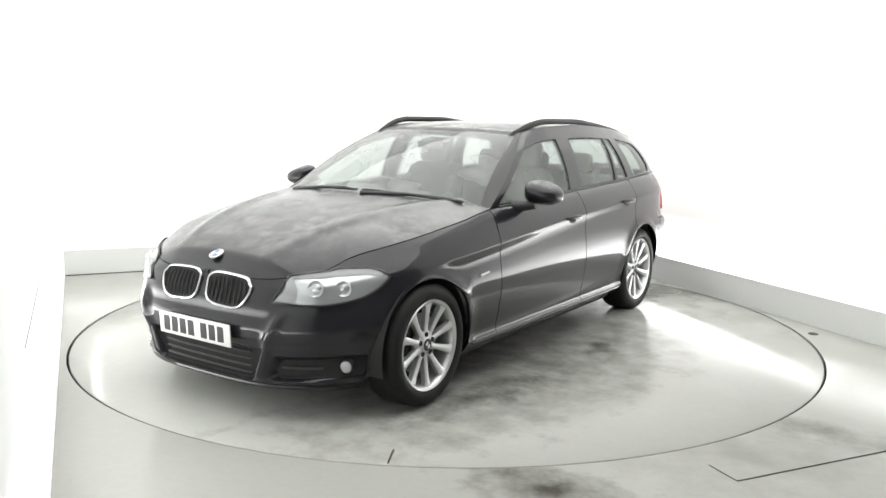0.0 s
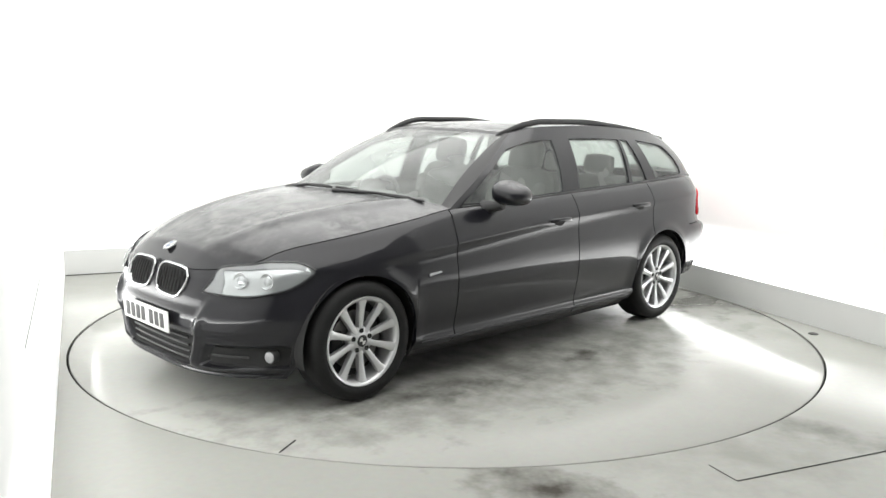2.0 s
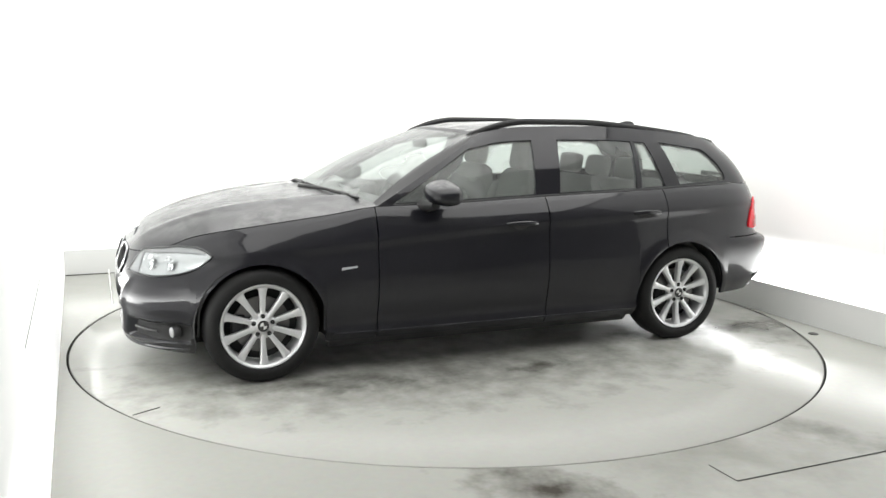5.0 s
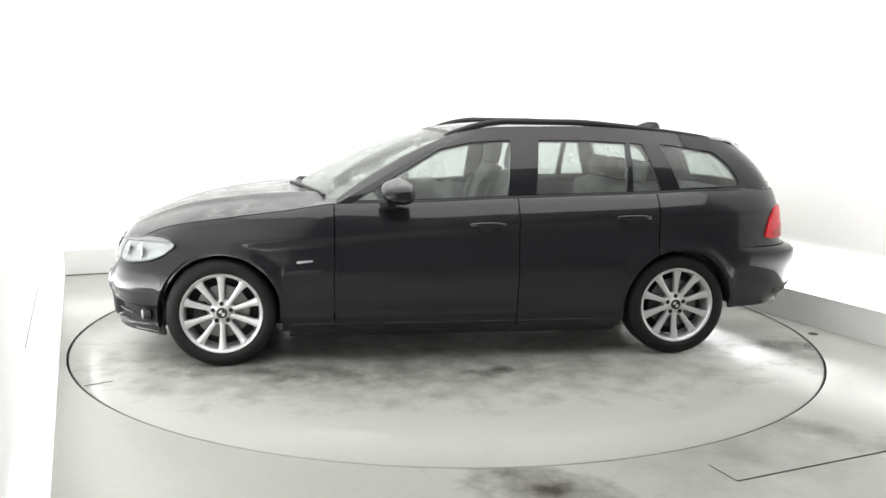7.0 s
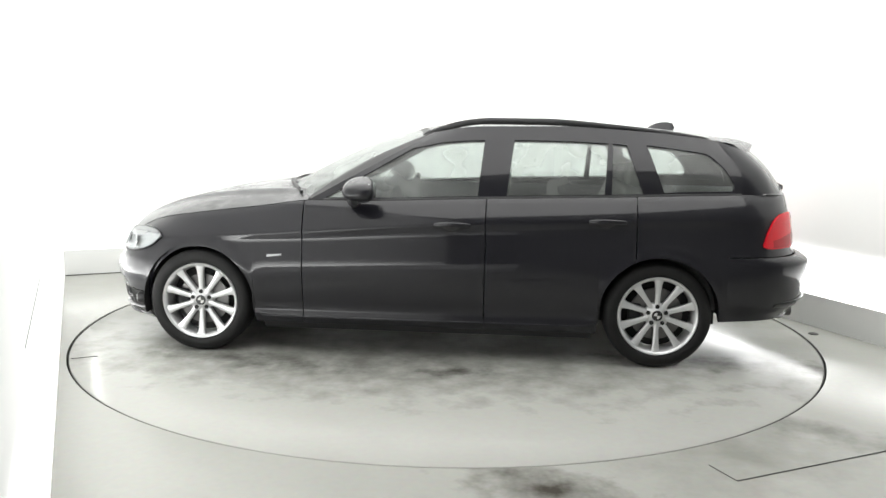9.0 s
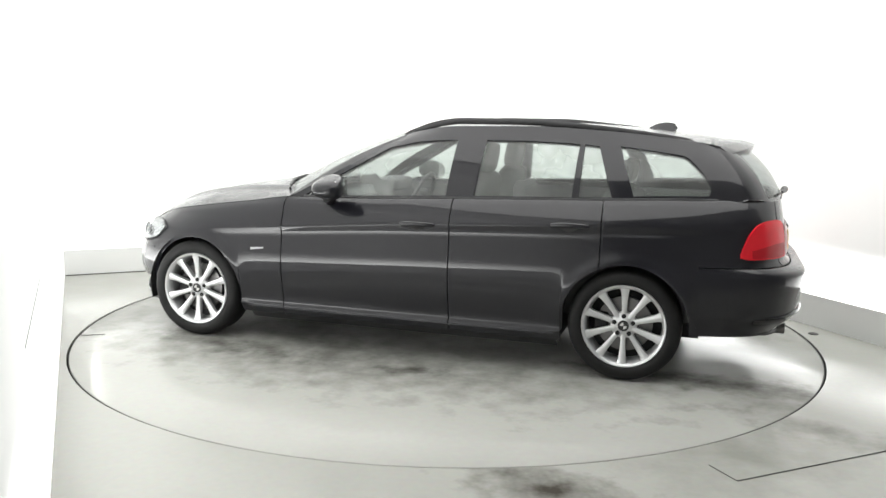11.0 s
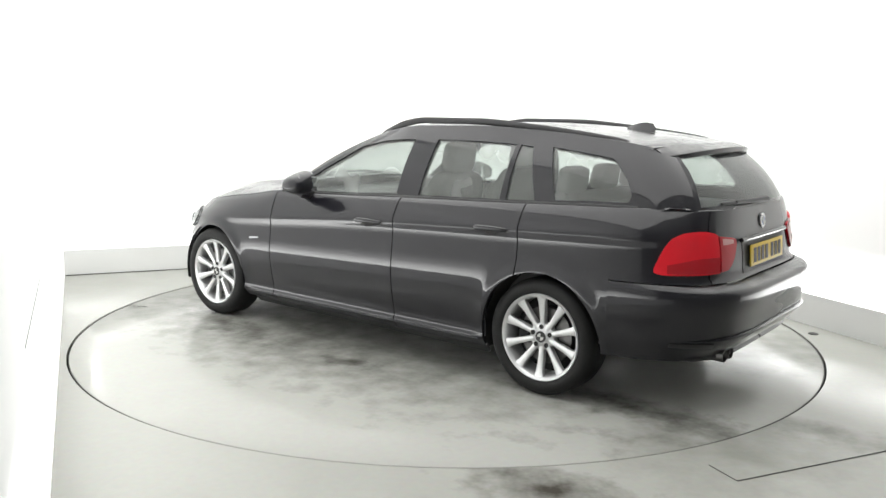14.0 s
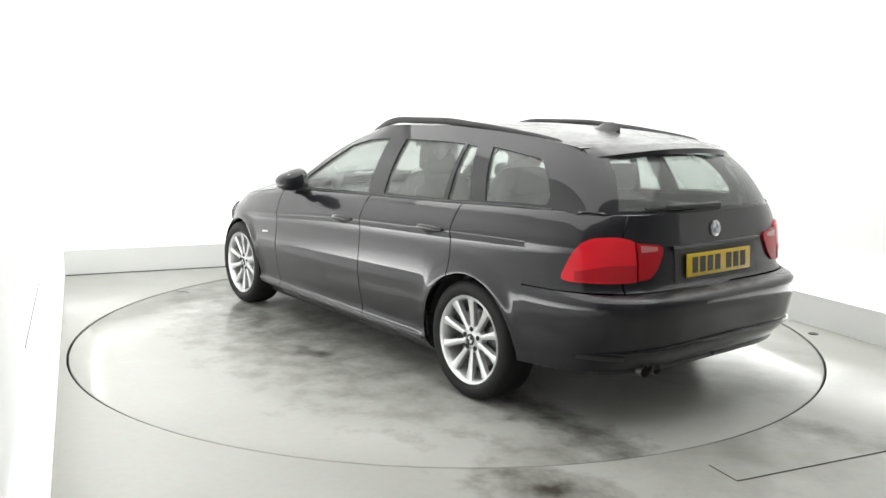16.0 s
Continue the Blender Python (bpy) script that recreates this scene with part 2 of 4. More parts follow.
REDDARK = mat("dark_red_lens", (0.40, 0.010, 0.018), 0.15, 0, 0.25, spec=0.25, grain=0.04, scale=200)
PALELENS = mat("pale_red_lens", (0.5, 0.16, 0.16), 0.15, 0, 1.0)
SILVER = mat("lamp_silver", (0.58, 0.585, 0.59), 0.21, 0.7, grain=0.04)
LAMPGREY = mat("lamp_grey", (0.30, 0.30, 0.305), 0.34, 0.0, 0.6, grain=0.05)
SEAT = mat("seat_cloth", (0.26, 0.258, 0.25), 0.85, grain=0.1, scale=40, var=0.12)
CABIN = mat("cabin_plastic", (0.13, 0.13, 0.13), 0.6, grain=0.1, scale=40)
LINER = mat("headlining", (0.36, 0.355, 0.34), 0.9, grain=0.05, scale=80)
PLATEW = mat("plate_white", (0.62, 0.62, 0.60), 0.35, grain=0.05)
PLATEY = mat("plate_yellow", (0.62, 0.43, 0.02), 0.35, grain=0.05)
INK = mat("plate_ink", (0.02, 0.02, 0.02), 0.5)
BLUE = mat("badge_blue", (0.16, 0.22, 0.34), 0.3)
SEAMM = mat("seam_dark", (0.03, 0.03, 0.028), 0.7, grain=0.1)
ORANGE = mat("indicator_clear", (0.5, 0.51, 0.52), 0.2, 0.2, 1.0)


# ---- mesh helpers ----
def mesh_of(name, verts, faces, material, smooth=True):
    me = bpy.data.meshes.new(name)
    me.from_pydata([tuple(v) for v in verts], [], faces)
    me.materials.append(material)
    bm = bmesh.new()
    bm.from_mesh(me)
    bmesh.ops.remove_doubles(bm, verts=bm.verts, dist=0.0004)
    bmesh.ops.recalc_face_normals(bm, faces=bm.faces)
    bm.to_mesh(me)
    bm.free()
    if smooth:
        me.shade_smooth()
    return me


def put(name, me, parent=None, label="", thick=0.0, bevel=0.0, sharp=0.0):
    ob = new(name, me)
    if parent is not None:
        ob.parent = parent
    if label:
        ob["label"] = label
    if thick:
        md = ob.modifiers.new("thickness", "SOLIDIFY")
        md.thickness, md.offset = abs(thick), (-1 if thick > 0 else 1)
    if bevel:
        md = ob.modifiers.new("edges", "BEVEL")
        md.width, md.segments, md.limit_method, md.angle_limit = bevel, 2, "ANGLE", radians(35)
    if sharp:
        me.set_sharp_from_angle(angle=radians(sharp))
    return ob


def part(name, bm, material, parent, label="", smooth=True, sharp=40, bevel=0.0):
    me = bpy.data.meshes.new(name)
    bmesh.ops.recalc_face_normals(bm, faces=bm.faces)
    bm.to_mesh(me)
    bm.free()
    me.materials.append(material)
    if smooth:
        me.shade_smooth()
        me.set_sharp_from_angle(angle=radians(sharp))
    return put(name, me, parent, label, bevel=bevel)


def grid(P):
    """Vertices and faces of a sheet of points in rows."""
    n, m = len(P), len(P[0])
    return [p for row in P for p in row], [(i * m + j, i * m + j + 1, (i + 1) * m + j + 1, (i + 1) * m + j) for i in range(n - 1) for j in range(m - 1)]


def thicken(name, me, t, material):
    """The sheet with a back and a rim, t behind its face, edges kept crisp."""
    n = len(me.vertices)
    V = [v.co.copy() for v in me.vertices] + [v.co - v.normal * t for v in me.vertices]
    F = [tuple(p.vertices) for p in me.polygons]
    use = {}
    for f in F:
        for a, b in zip(f, f[1:] + f[:1]):
            use[(a, b)] = use.get((a, b), 0) + 1
    rim = [(b, a, a + n, b + n) for a, b in use if (b, a) not in use]
    out = bpy.data.meshes.new(name)
    out.from_pydata([tuple(v) for v in V], [], F + [tuple(i + n for i in reversed(f)) for f in F] + rim)
    out.materials.append(material)
    out.shade_smooth()
    out.set_sharp_from_angle(angle=radians(50))
    bpy.data.meshes.remove(me)
    return out


def sheets(name, Ps, material, parent, label="", thick=0.0, sharp=0.0, flip=None):
    V, F = [], []
    for P in Ps:
        v, f = grid(P)
        F += [tuple(a + len(V) for a in q) for q in f]
        V += v
    me = mesh_of(name, V, F, material)
    if flip is not None:
        c = Vector(flip)
        s = sum((p.center - c).dot(p.normal) * p.area for p in me.polygons)
        if s < 0:
            me.flip_normals()
    if thick:
        me = thicken(name, me, thick, material)
    return put(name, me, parent, label)


def box(bm, x0, x1, y0, y1, z0, z1, m=None, bevel=0.0):
    r = bmesh.ops.create_cube(bm, size=1)
    vs = r["verts"]
    bmesh.ops.scale(bm, vec=(x1 - x0, y1 - y0, z1 - z0), verts=vs)
    bmesh.ops.translate(bm, vec=((x0 + x1) / 2, (y0 + y1) / 2, (z0 + z1) / 2), verts=vs)
    if bevel:
        es = list({e for v in vs for e in v.link_edges})
        vs = list({v for v in bmesh.ops.bevel(bm, geom=es, offset=bevel, segments=3, affect="EDGES", profile=0.5)["verts"]} | {v for v in vs if v.is_valid})
    if m is not None:
        bmesh.ops.transform(bm, matrix=m, verts=vs)
    return vs


def lathe(bm, prof, n=48, m=None):
    """A body of revolution about y from (radius, y) pairs."""
    rings = [[bm.verts.new((r * math.cos(2 * math.pi * k / n), y, r * math.sin(2 * math.pi * k / n))) for k in range(n)] for r, y in prof]
    for a, b in zip(rings, rings[1:]):
        for k in range(n):
            bm.faces.new((a[k], a[(k + 1) % n], b[(k + 1) % n], b[k]))
    vs = [v for r in rings for v in r]
    if m is not None:
        bmesh.ops.transform(bm, matrix=m, verts=vs)
    return rings


def tube(bm, pts, rad, n=8, flat=1.0):
    pts = [Vector(p) for p in pts]
    rings = []
    for i, p in enumerate(pts):
        t = (pts[min(i + 1, len(pts) - 1)] - pts[max(i - 1, 0)]).normalized()
        side = t.cross(Vector((0, 0, 1)))
        side = side.normalized() if side.length > 1e-4 else Vector((1, 0, 0))
        upv = side.cross(t)
        r = rad[i] if isinstance(rad, (list, tuple)) else rad
        rings.append([bm.verts.new(p + side * r * flat * math.cos(2 * math.pi * k / n) + upv * r * math.sin(2 * math.pi * k / n)) for k in range(n)])
    for a, b in zip(rings, rings[1:]):
        for k in range(n):
            bm.faces.new((a[k], a[(k + 1) % n], b[(k + 1) % n], b[k]))
    bm.faces.new(rings[0])
    bm.faces.new(rings[-1][::-1])


def cv(*pts):
    """A smooth curve through (x, y) pairs that does not overshoot."""
    p = sorted(pts)
    X, Y = np.array([a for a, _ in p], float), np.array([b for _, b in p], float)
    d = np.diff(Y) / np.diff(X)
    k = np.zeros(len(X))
    k[0], k[-1] = d[0], d[-1]
    for i in range(1, len(X) - 1):
        if d[i - 1] * d[i] > 0:
            k[i] = 2 * d[i - 1] * d[i] / (d[i - 1] + d[i])

    def f(x):
        x = min(max(x, X[0]), X[-1])
        i = min(max(int(np.searchsorted(X, x)) - 1, 0), len(X) - 2)
        h = X[i + 1] - X[i]
        t = (x - X[i]) / h
        return float((2 * t**3 - 3 * t * t + 1) * Y[i] + (t**3 - 2 * t * t + t) * h * k[i] + (3 * t * t - 2 * t**3) * Y[i + 1] + (t**3 - t * t) * h * k[i + 1])
    return f


def mir(P):
    return [[Vector((p[0], -p[1], p[2])) for p in row] for row in P]


# ---- the booth ----
def slab(name, corners, depth, material, label, category):
    """A thick sheet from corners in the booth's own axes, pushed away along depth."""
    bm = bmesh.new()
    a = [bm.verts.new(ROOM @ Vector(c)) for c in corners]
    f = bm.faces.new(a)
    r = bmesh.ops.extrude_face_region(bm, geom=[f])
    bmesh.ops.translate(bm, vec=ROOM.to_3x3() @ Vector(depth), verts=[v for v in r["geom"] if isinstance(v, bmesh.types.BMVert)])
    ob = part(name, bm, material, None, label, smooth=False)
    return tagged(ob, label, category, kind="structure")


def build_booth():
    # floor with a round opening for the deck
    n = 160
    hole = [Vector(((DECK_R + 0.015) * math.cos(2 * math.pi * k / n), (DECK_R + 0.015) * math.sin(2 * math.pi * k / n), 0)) for k in range(n)]
    inv = ROOM.inverted()
    V, F = [], []
    for p in hole:
        q = inv @ p
        s = min((U1 if q.x > 0 else U0) / q.x if abs(q.x) > 1e-6 else 1e9, (V1 if q.y > 0 else V0) / q.y if abs(q.y) > 1e-6 else 1e9)
        s = max(s, 1.0)
        V += [p, ROOM @ (q * s), p + Vector((0, 0, -0.12))]
    for k in range(n):
        a, b = 3 * k, 3 * ((k + 1) % n)
        F += [(a, a + 1, b + 1, b), (a, b, b + 2, a + 2)]
    for u, v in ((U0, V0), (U1, V0), (U1, V1), (U0, V1)):
        c = ROOM @ Vector((u, v, 0))
        i = len(V)
        V.append(c)
        k = max(range(n), key=lambda j: hole[j].normalized().dot(c.normalized()))
        for j in (k - 2, k - 1, k, k + 1, k + 2):
            a, b = 3 * (j % n) + 1, 3 * ((j + 1) % n) + 1
            pa, pb = inv @ V[a], inv @ V[b]
            if abs(pa.x - pb.x) > 1e-4 and abs(pa.y - pb.y) > 1e-4:
                F.append((a, i, b))
    ob = put("floor", mesh_of("floor", V, F, FLOOR, False))
    tagged(ob, "pale grey wet painted concrete floor with dirt stains", "floor", kind="structure")
    slab("pit_floor", [(U0, V0, -0.12), (U1, V0, -0.12), (U1, V1, -0.12), (U0, V1, -0.12)], (0, 0, -0.1), DARK, "dark pit under the turntable deck", "floor")
    LIT, VL, VR = 2.75, V0 + 1.6, V0 + 2.6      # the glowing cloth: its height, and where it ends towards the camera
    lit = "bright white cloth studio wall with glow put into its material"
    slab("wall_back", [(U0, V1, -0.12), (U1, V1, -0.12), (U1, V1, LIT), (U0, V1, LIT)], (0, 0.15, 0), GLOWWALL, lit, "wall")
    slab("wall_right", [(U1, V1, -0.12), (U1, VR, -0.12), (U1, VR, LIT), (U1, V1, LIT)], (0.15, 0, 0), GLOWWALL, lit, "wall")
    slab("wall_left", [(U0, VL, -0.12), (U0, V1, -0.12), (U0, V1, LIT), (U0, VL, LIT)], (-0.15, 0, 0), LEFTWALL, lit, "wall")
    # unseen upper walls, left without glow to darken reflections in the paint
    plain = "plain white upper wall out of view, without the added glow"
    slab("wall_back_top", [(U0, V1, LIT), (U1, V1, LIT), (U1, V1, TOP), (U0, V1, TOP)], (0, 0.15, 0), WHITE, plain, "wall")
    slab("wall_right_top", [(U1, V1, LIT), (U1, VR, LIT), (U1, VR, TOP), (U1, V1, TOP)], (0.15, 0, 0), WHITE, plain, "wall")
    slab("wall_left_top", [(U0, VL, LIT), (U0, V1, LIT), (U0, V1, TOP), (U0, VL, TOP)], (-0.15, 0, 0), WHITE, plain, "wall")
    # grey walls added out of view, so the car's sides reflect something dark
    dull = "plain grey side wall out of view, added to darken reflections"
    slab("wall_right_unseen", [(U1, VR, -0.12), (U1, V0, -0.12), (U1, V0, TOP), (U1, VR, TOP)], (0.15, 0, 0), REAR, dull, "wall")
    slab("wall_left_unseen", [(U0, V0, -0.12), (U0, VL, -0.12), (U0, VL, TOP), (U0, V0, TOP)], (-0.15, 0, 0), REAR, dull, "wall")
    slab("wall_front", [(U1, V0, -0.12), (U0, V0, -0.12), (U0, V0, TOP), (U1, V0, TOP)], (0, -0.15, 0), REAR, "plain grey end wall out of view, added to darken reflections", "wall")
    slab("ceiling", [(U0, V0, TOP), (U0, V1, TOP), (U1, V1, TOP), (U1, V0, TOP)], (0, 0, 0.15), WHITE, "white studio ceiling", "ceiling")
    # low plinths along the walls
    h = 0.225
    slab("plinth_left", [(U0 + 0.03, V0, 0), (U0 + 0.03, V1 - 0.034, 0), (U0 + 0.03, V1 - 0.034, 0.3), (U0 + 0.03, V0, 0.3)], (-0.028, 0, 0), GLOWPANEL, "low white panel along the wall with glow added", "plinth")
    # joint round a floor cover, and a small floor anchor
    for nm, (a, b, c, d) in (("floor_joint", (0.076, U1 - 0.04, -2.813, -2.807)), ("floor_joint", (0.0745, 0.0765, -2.814, -2.64))):
        bm = bmesh.new()
        box(bm, a, b, c, d, 0.0005, 0.003, ROOM)
        tagged(part(nm, bm, SEAMM, None, smooth=False), "thin dark joint in the floor", "floor joint", kind="structure")
    bm = bmesh.new()
    box(bm, U0 - 0.002, U0 + 0.002, -2.33, -1.09, 0.688, 0.692, ROOM)
    tagged(part("wall_joint", bm, STEEL, None, smooth=False), "thin grey joint in the white cloth wall", "wall joint", kind="structure")
    bm = bmesh.new()
    box(bm, U0 + 0.04, U1 - 0.04, V1 - 0.036, V1 - 0.0305, 0.001, 0.006, ROOM)
    tagged(part("plinth_joint", bm, SEAMM, None, smooth=False), "thin dark joint at the foot of the plinth", "floor joint", kind="structure")
    bm = bmesh.new()
    lathe(bm, [(0.034, 0.0), (0.030, 0.006), (0.012, 0.008), (0.001, 0.006)], 20, pose(2.551, -0.107, 0.0, 90))
    tagged(part("floor_anchor", bm, SEAMM, None), "small dark round anchor in the floor", "floor anchor")
    slab("plinth_back", [(U0, V1 - 0.03, 0), (U1, V1 - 0.03, 0), (U1, V1 - 0.03, h), (U0, V1 - 0.03, h)], (0, 0.028, 0), PLINTH, "low pale grey plinth board along the wall", "plinth")
    slab("plinth_right", [(U1 - 0.03, V1 - 0.034, 0), (U1 - 0.03, V0, 0), (U1 - 0.03, V0, h), (U1 - 0.03, V1 - 0.034, h)], (0.028, 0, 0), PLINTH, "low pale grey plinth board along the wall", "plinth")


def build_deck():
    deck = tagged(new("turntable"), "round pale grey wet turntable deck with a dark rim gap", "turntable")
    bm = bmesh.new()
    prof = [(0.01, 0.0), (0.6, 0.0), (1.2, 0.0), (1.8, 0.0), (DECK_R - 0.006, 0.0), (DECK_R, -0.005), (DECK_R, -0.09)]
    lathe(bm, prof, 160, pose(0, 0, 0, 90))
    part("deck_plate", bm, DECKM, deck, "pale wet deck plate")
    for a in (28.6,):
        bm = bmesh.new()
        box(bm, 2.29, DECK_R - 0.01, -0.004, 0.004, 0.0003, 0.0025, pose(0, 0, 0, 0, 0, a))
        part("deck_seam", bm, SEAMM, deck, "dark seam in the deck", smooth=False)
    bm = bmesh.new()
    lathe(bm, [(DECK_R + 0.0005, -0.09), (DECK_R + 0.0005, -0.006), (DECK_R + 0.004, -0.006), (DECK_R + 0.004, -0.09)], 160, pose(0, 0, 0, 90))
    part("deck_rim", bm, SEAMM, deck, "dark rubber rim of the deck")
    return deck


build_booth()
deck = build_deck()

# ---- the car ----
# curves of the body: x forward, y to the car's left, z up
WB = 1.38
NF, NR, XS, XRS = 3.45, 5.0, 1.752, -1.765
front_x = cv((0.12, 1.99), (0.17, 2.05), (0.21, 2.085), (0.26, 2.09), (0.36, 2.10), (0.42, 2.118), (0.45, 2.118), (0.52, 2.096), (0.57, 2.078), (0.62, 2.062), (0.68, 2.04), (0.73, 2.0), (0.8, 1.93))
rear_x = cv((0.26, -2.18), (0.32, -2.25), (0.40, -2.312), (0.50, -2.330), (0.59, -2.346), (0.632, -2.345), (0.655, -2.318), (0.672, -2.265), (0.70, -2.235), (0.80, -2.225), (0.92, -2.205), (1.04, -2.185))
top_z = cv((2.12, 0.665), (2.02, 0.69), (1.92, 0.715), (1.80, 0.758), (1.63, 0.81), (1.31, 0.862), (0.985, 0.905), (0.70, 0.944), (0.32, 0.95), (-0.3, 0.975), (-1.05, 1.0), (-1.8, 1.025), (-2.25, 1.02))
crease_z = cv((2.1, 0.62), (1.75, 0.68), (1.4, 0.72), (0.72, 0.772), (0.0, 0.825), (-0.68, 0.858), (-1.2, 0.878), (-1.65, 0.893), (-2.2, 0.90))
hood_z = cv((2.13, 0.675), (2.06, 0.718), (1.98, 0.770), (1.81, 0.848), (1.44, 0.945), (1.06, 1.0), (0.9, 1.012), (0.6, 1.012))


def flare(x, z):
    g = 0.0
    for c, r in ((WB, 0.352), (-WB, 0.362)):
        d = math.hypot(x - c, z - 0.315) - r
        g += 0.013 * math.exp(-((d / 0.04) ** 2)) if z > 0.25 else 0.0
    return g


def side(x, z):
    zc, zt = crease_z(x), top_z(x)
    f = cv((0.10, 0.76), (0.195, 0.850), (0.235, 0.884), (0.247, 0.889), (0.270, 0.878), (0.300, 0.877), (0.35, 0.888), (0.42, 0.901), (0.545, 0.913), (zc - 0.05, 0.896), (zc - 0.008, 0.901), (zc + 0.012, 0.896), (max(zt - 0.02, zc + 0.03), 0.842), (zt + 0.012, 0.81), (1.3, 0.79))
    return f(z) + (flare(x, z) if abs(x) < 2.0 else 0)


WIDE = {True: 1.085, False: 1.04}     # how square the plan's corners are, nose and tail


def fill(front, s):
    k = WIDE[front]
    full = (1 + k ** -16) ** (-1 / 16)
    return 0.0 if s <= 1e-6 else (1 + (k * s) ** -16) ** (-1 / 16) / full


def unfill(front, g):
    k = WIDE[front]
    full = (1 + k ** -16) ** (-1 / 16)
    g = min(g, 0.9995) * full
    return min(1.0, (g ** -16 - 1) ** (-1 / 16) / k) if g > 1e-6 else 0.0


def half(x, z):
    A, n = (front_x(z), NF) if x > 0 else (-rear_x(z), NR)
    return side(x, z) * fill(x > 0, max(0.0, 1 - (abs(x) / A) ** n) ** (1 / n))


rib_y = cv((0.18, 0.36), (0.22, 0.375), (0.30, 0.405), (0.40, 0.445), (0.48, 0.475), (0.56, 0.50))


def step(a, b, t):
    t = min(1, max(0, (t - a) / (b - a)))
    return t * t * (3 - 2 * t)


def relief(y, z):
    """How far the front bumper stands proud or hollow: intakes, the ribs between them, the corner's blade."""
    y, r = abs(y), rib_y(z)
    mid = step(r - 0.02, r - 0.05, y) * step(0.20, 0.225, z) * step(0.375, 0.35, z)
    out = step(r + 0.03, r + 0.06, y) * step(0.80, 0.75, y) * step(0.215, 0.24, z) * step(0.345, 0.315, z)
    rib = math.exp(-(((y - r) / 0.026) ** 2)) * step(0.19, 0.24, z) * step(0.58, 0.50, z)
    dish = step(r, r - 0.08, y) * step(0.34, 0.40, z) * step(0.58, 0.50, z)
    return -0.055 * mid - 0.045 * out + 0.016 * rib - 0.016 * dish


def wrap(front, phi, z):
    """A point on the nose or tail, phi = 0 at the middle."""
    A, n = (front_x(z), NF) if front else (-rear_x(z), NR)
    x = A * max(0, math.cos(phi)) ** (2 / n)
    y = side(x if front else -x, z) * fill(front, max(0, math.sin(phi)) ** (2 / n))
    return Vector((x + relief(y, z) if front else -x, y, z))


def phi_x(front, x, z):
    A, n = (front_x(z), NF) if front else (-rear_x(z), NR)
    return math.acos(min(1, abs(x) / A) ** (n / 2))


def phi_y(front, y, z):
    n = NF if front else NR
    return math.asin(unfill(front, min(0.999, abs(y) / side(1.95 if front else -2.1, z))) ** (n / 2))


def skin(front, phi, z, off=0.0):
    p = wrap(front, phi, z)
    if off:
        a, b = wrap(front, phi + 0.01, z), wrap(front, phi, z + 0.006)
        nrm = (a - p).cross(b - p).normalized()
        if nrm.dot(Vector((p.x, p.y, 0))) < 0:
            nrm = -nrm
        p = p + nrm * off
    return p


def bottom_z(x):
    if x > 1.72:
        b = 0.165 - 0.02 * min(1, max(0, (2.0 - x) / 0.3))
    elif x > -1.70:
        b = 0.195
    else:
        b = 0.29
    for c, r in ((WB, 0.342), (-WB, 0.352)):
        if abs(x - c) < r:
            b = max(b, 0.315 + math.sqrt(r * r - (x - c) ** 2))
    return b


def span(a, b, step):
    n = max(1, int(math.ceil(abs(a - b) / step)))
    return [a + (b - a) * i / n for i in range(n + 1)]


def xs_between(a, b):
    """Columns from a down to b, dense at the wheel arches' ends."""
    xs = set(np.round(span(a, b, 0.035), 4))
    for c, r in ((WB, 0.342), (-WB, 0.352)):
        for k in range(0, 41):
            x = c + r * math.cos(math.pi * k / 40)
            if b <= x <= a:
                xs.add(round(x, 4))
        for e in (c - r - 0.002, c + r + 0.002):
            if b <= e <= a:
                xs.add(round(e, 4))
    return sorted(xs, reverse=True)


def column(x, lo=None, hi=None):
    z0, z1 = bottom_z(x) if lo is None else lo, top_z(x) if hi is None else hi
    zc = crease_z(x)
    m = max(z0 + 0.004, zc - 0.10)
    zs = [z0 + (m - z0) * i / 14 for i in range(14)]
    if z0 < 0.22:       # rows at the ledge of the sill
        zs = [z0, 0.235, 0.247, 0.258, 0.270, 0.285, 0.300, 0.335] + [0.37 + (m - 0.37) * i / 6 for i in range(6)]
    zs += [m + (zc - 0.016 - m) * i / 4 for i in range(4)]
    zs += [zc - 0.016, zc - 0.005, zc + 0.005, zc + 0.016] + [zc + 0.016 + (z1 - zc - 0.016) * i / 7 for i in range(1, 8)]
    return [Vector((x, half(x, z), z)) for z in zs]


def both(name, P, car, thick=0.018, material=None, label="", centre=(0, 0, 0.5)):
    a = sheets(name, [P], material or PAINT, car, label, thick, flip=centre)
    b = sheets(name, [mir(P)], material or PAINT, car, label, thick, flip=centre)
    return a, b


def body_sides(car):
    g = 0.0035
    both("front_wing", [column(x) for x in xs_between(XS, 0.735 + g)], car)
    fd = both("front_door", [column(x) for x in xs_between(0.735 - g, -0.36 + g)], car)
    rd = both("rear_door", [column(x) for x in xs_between(-0.36 - g, -1.235 + g)], car)
    both("rear_quarter", [column(x) for x in xs_between(-1.235 - g, XRS)], car)
    return fd, rd


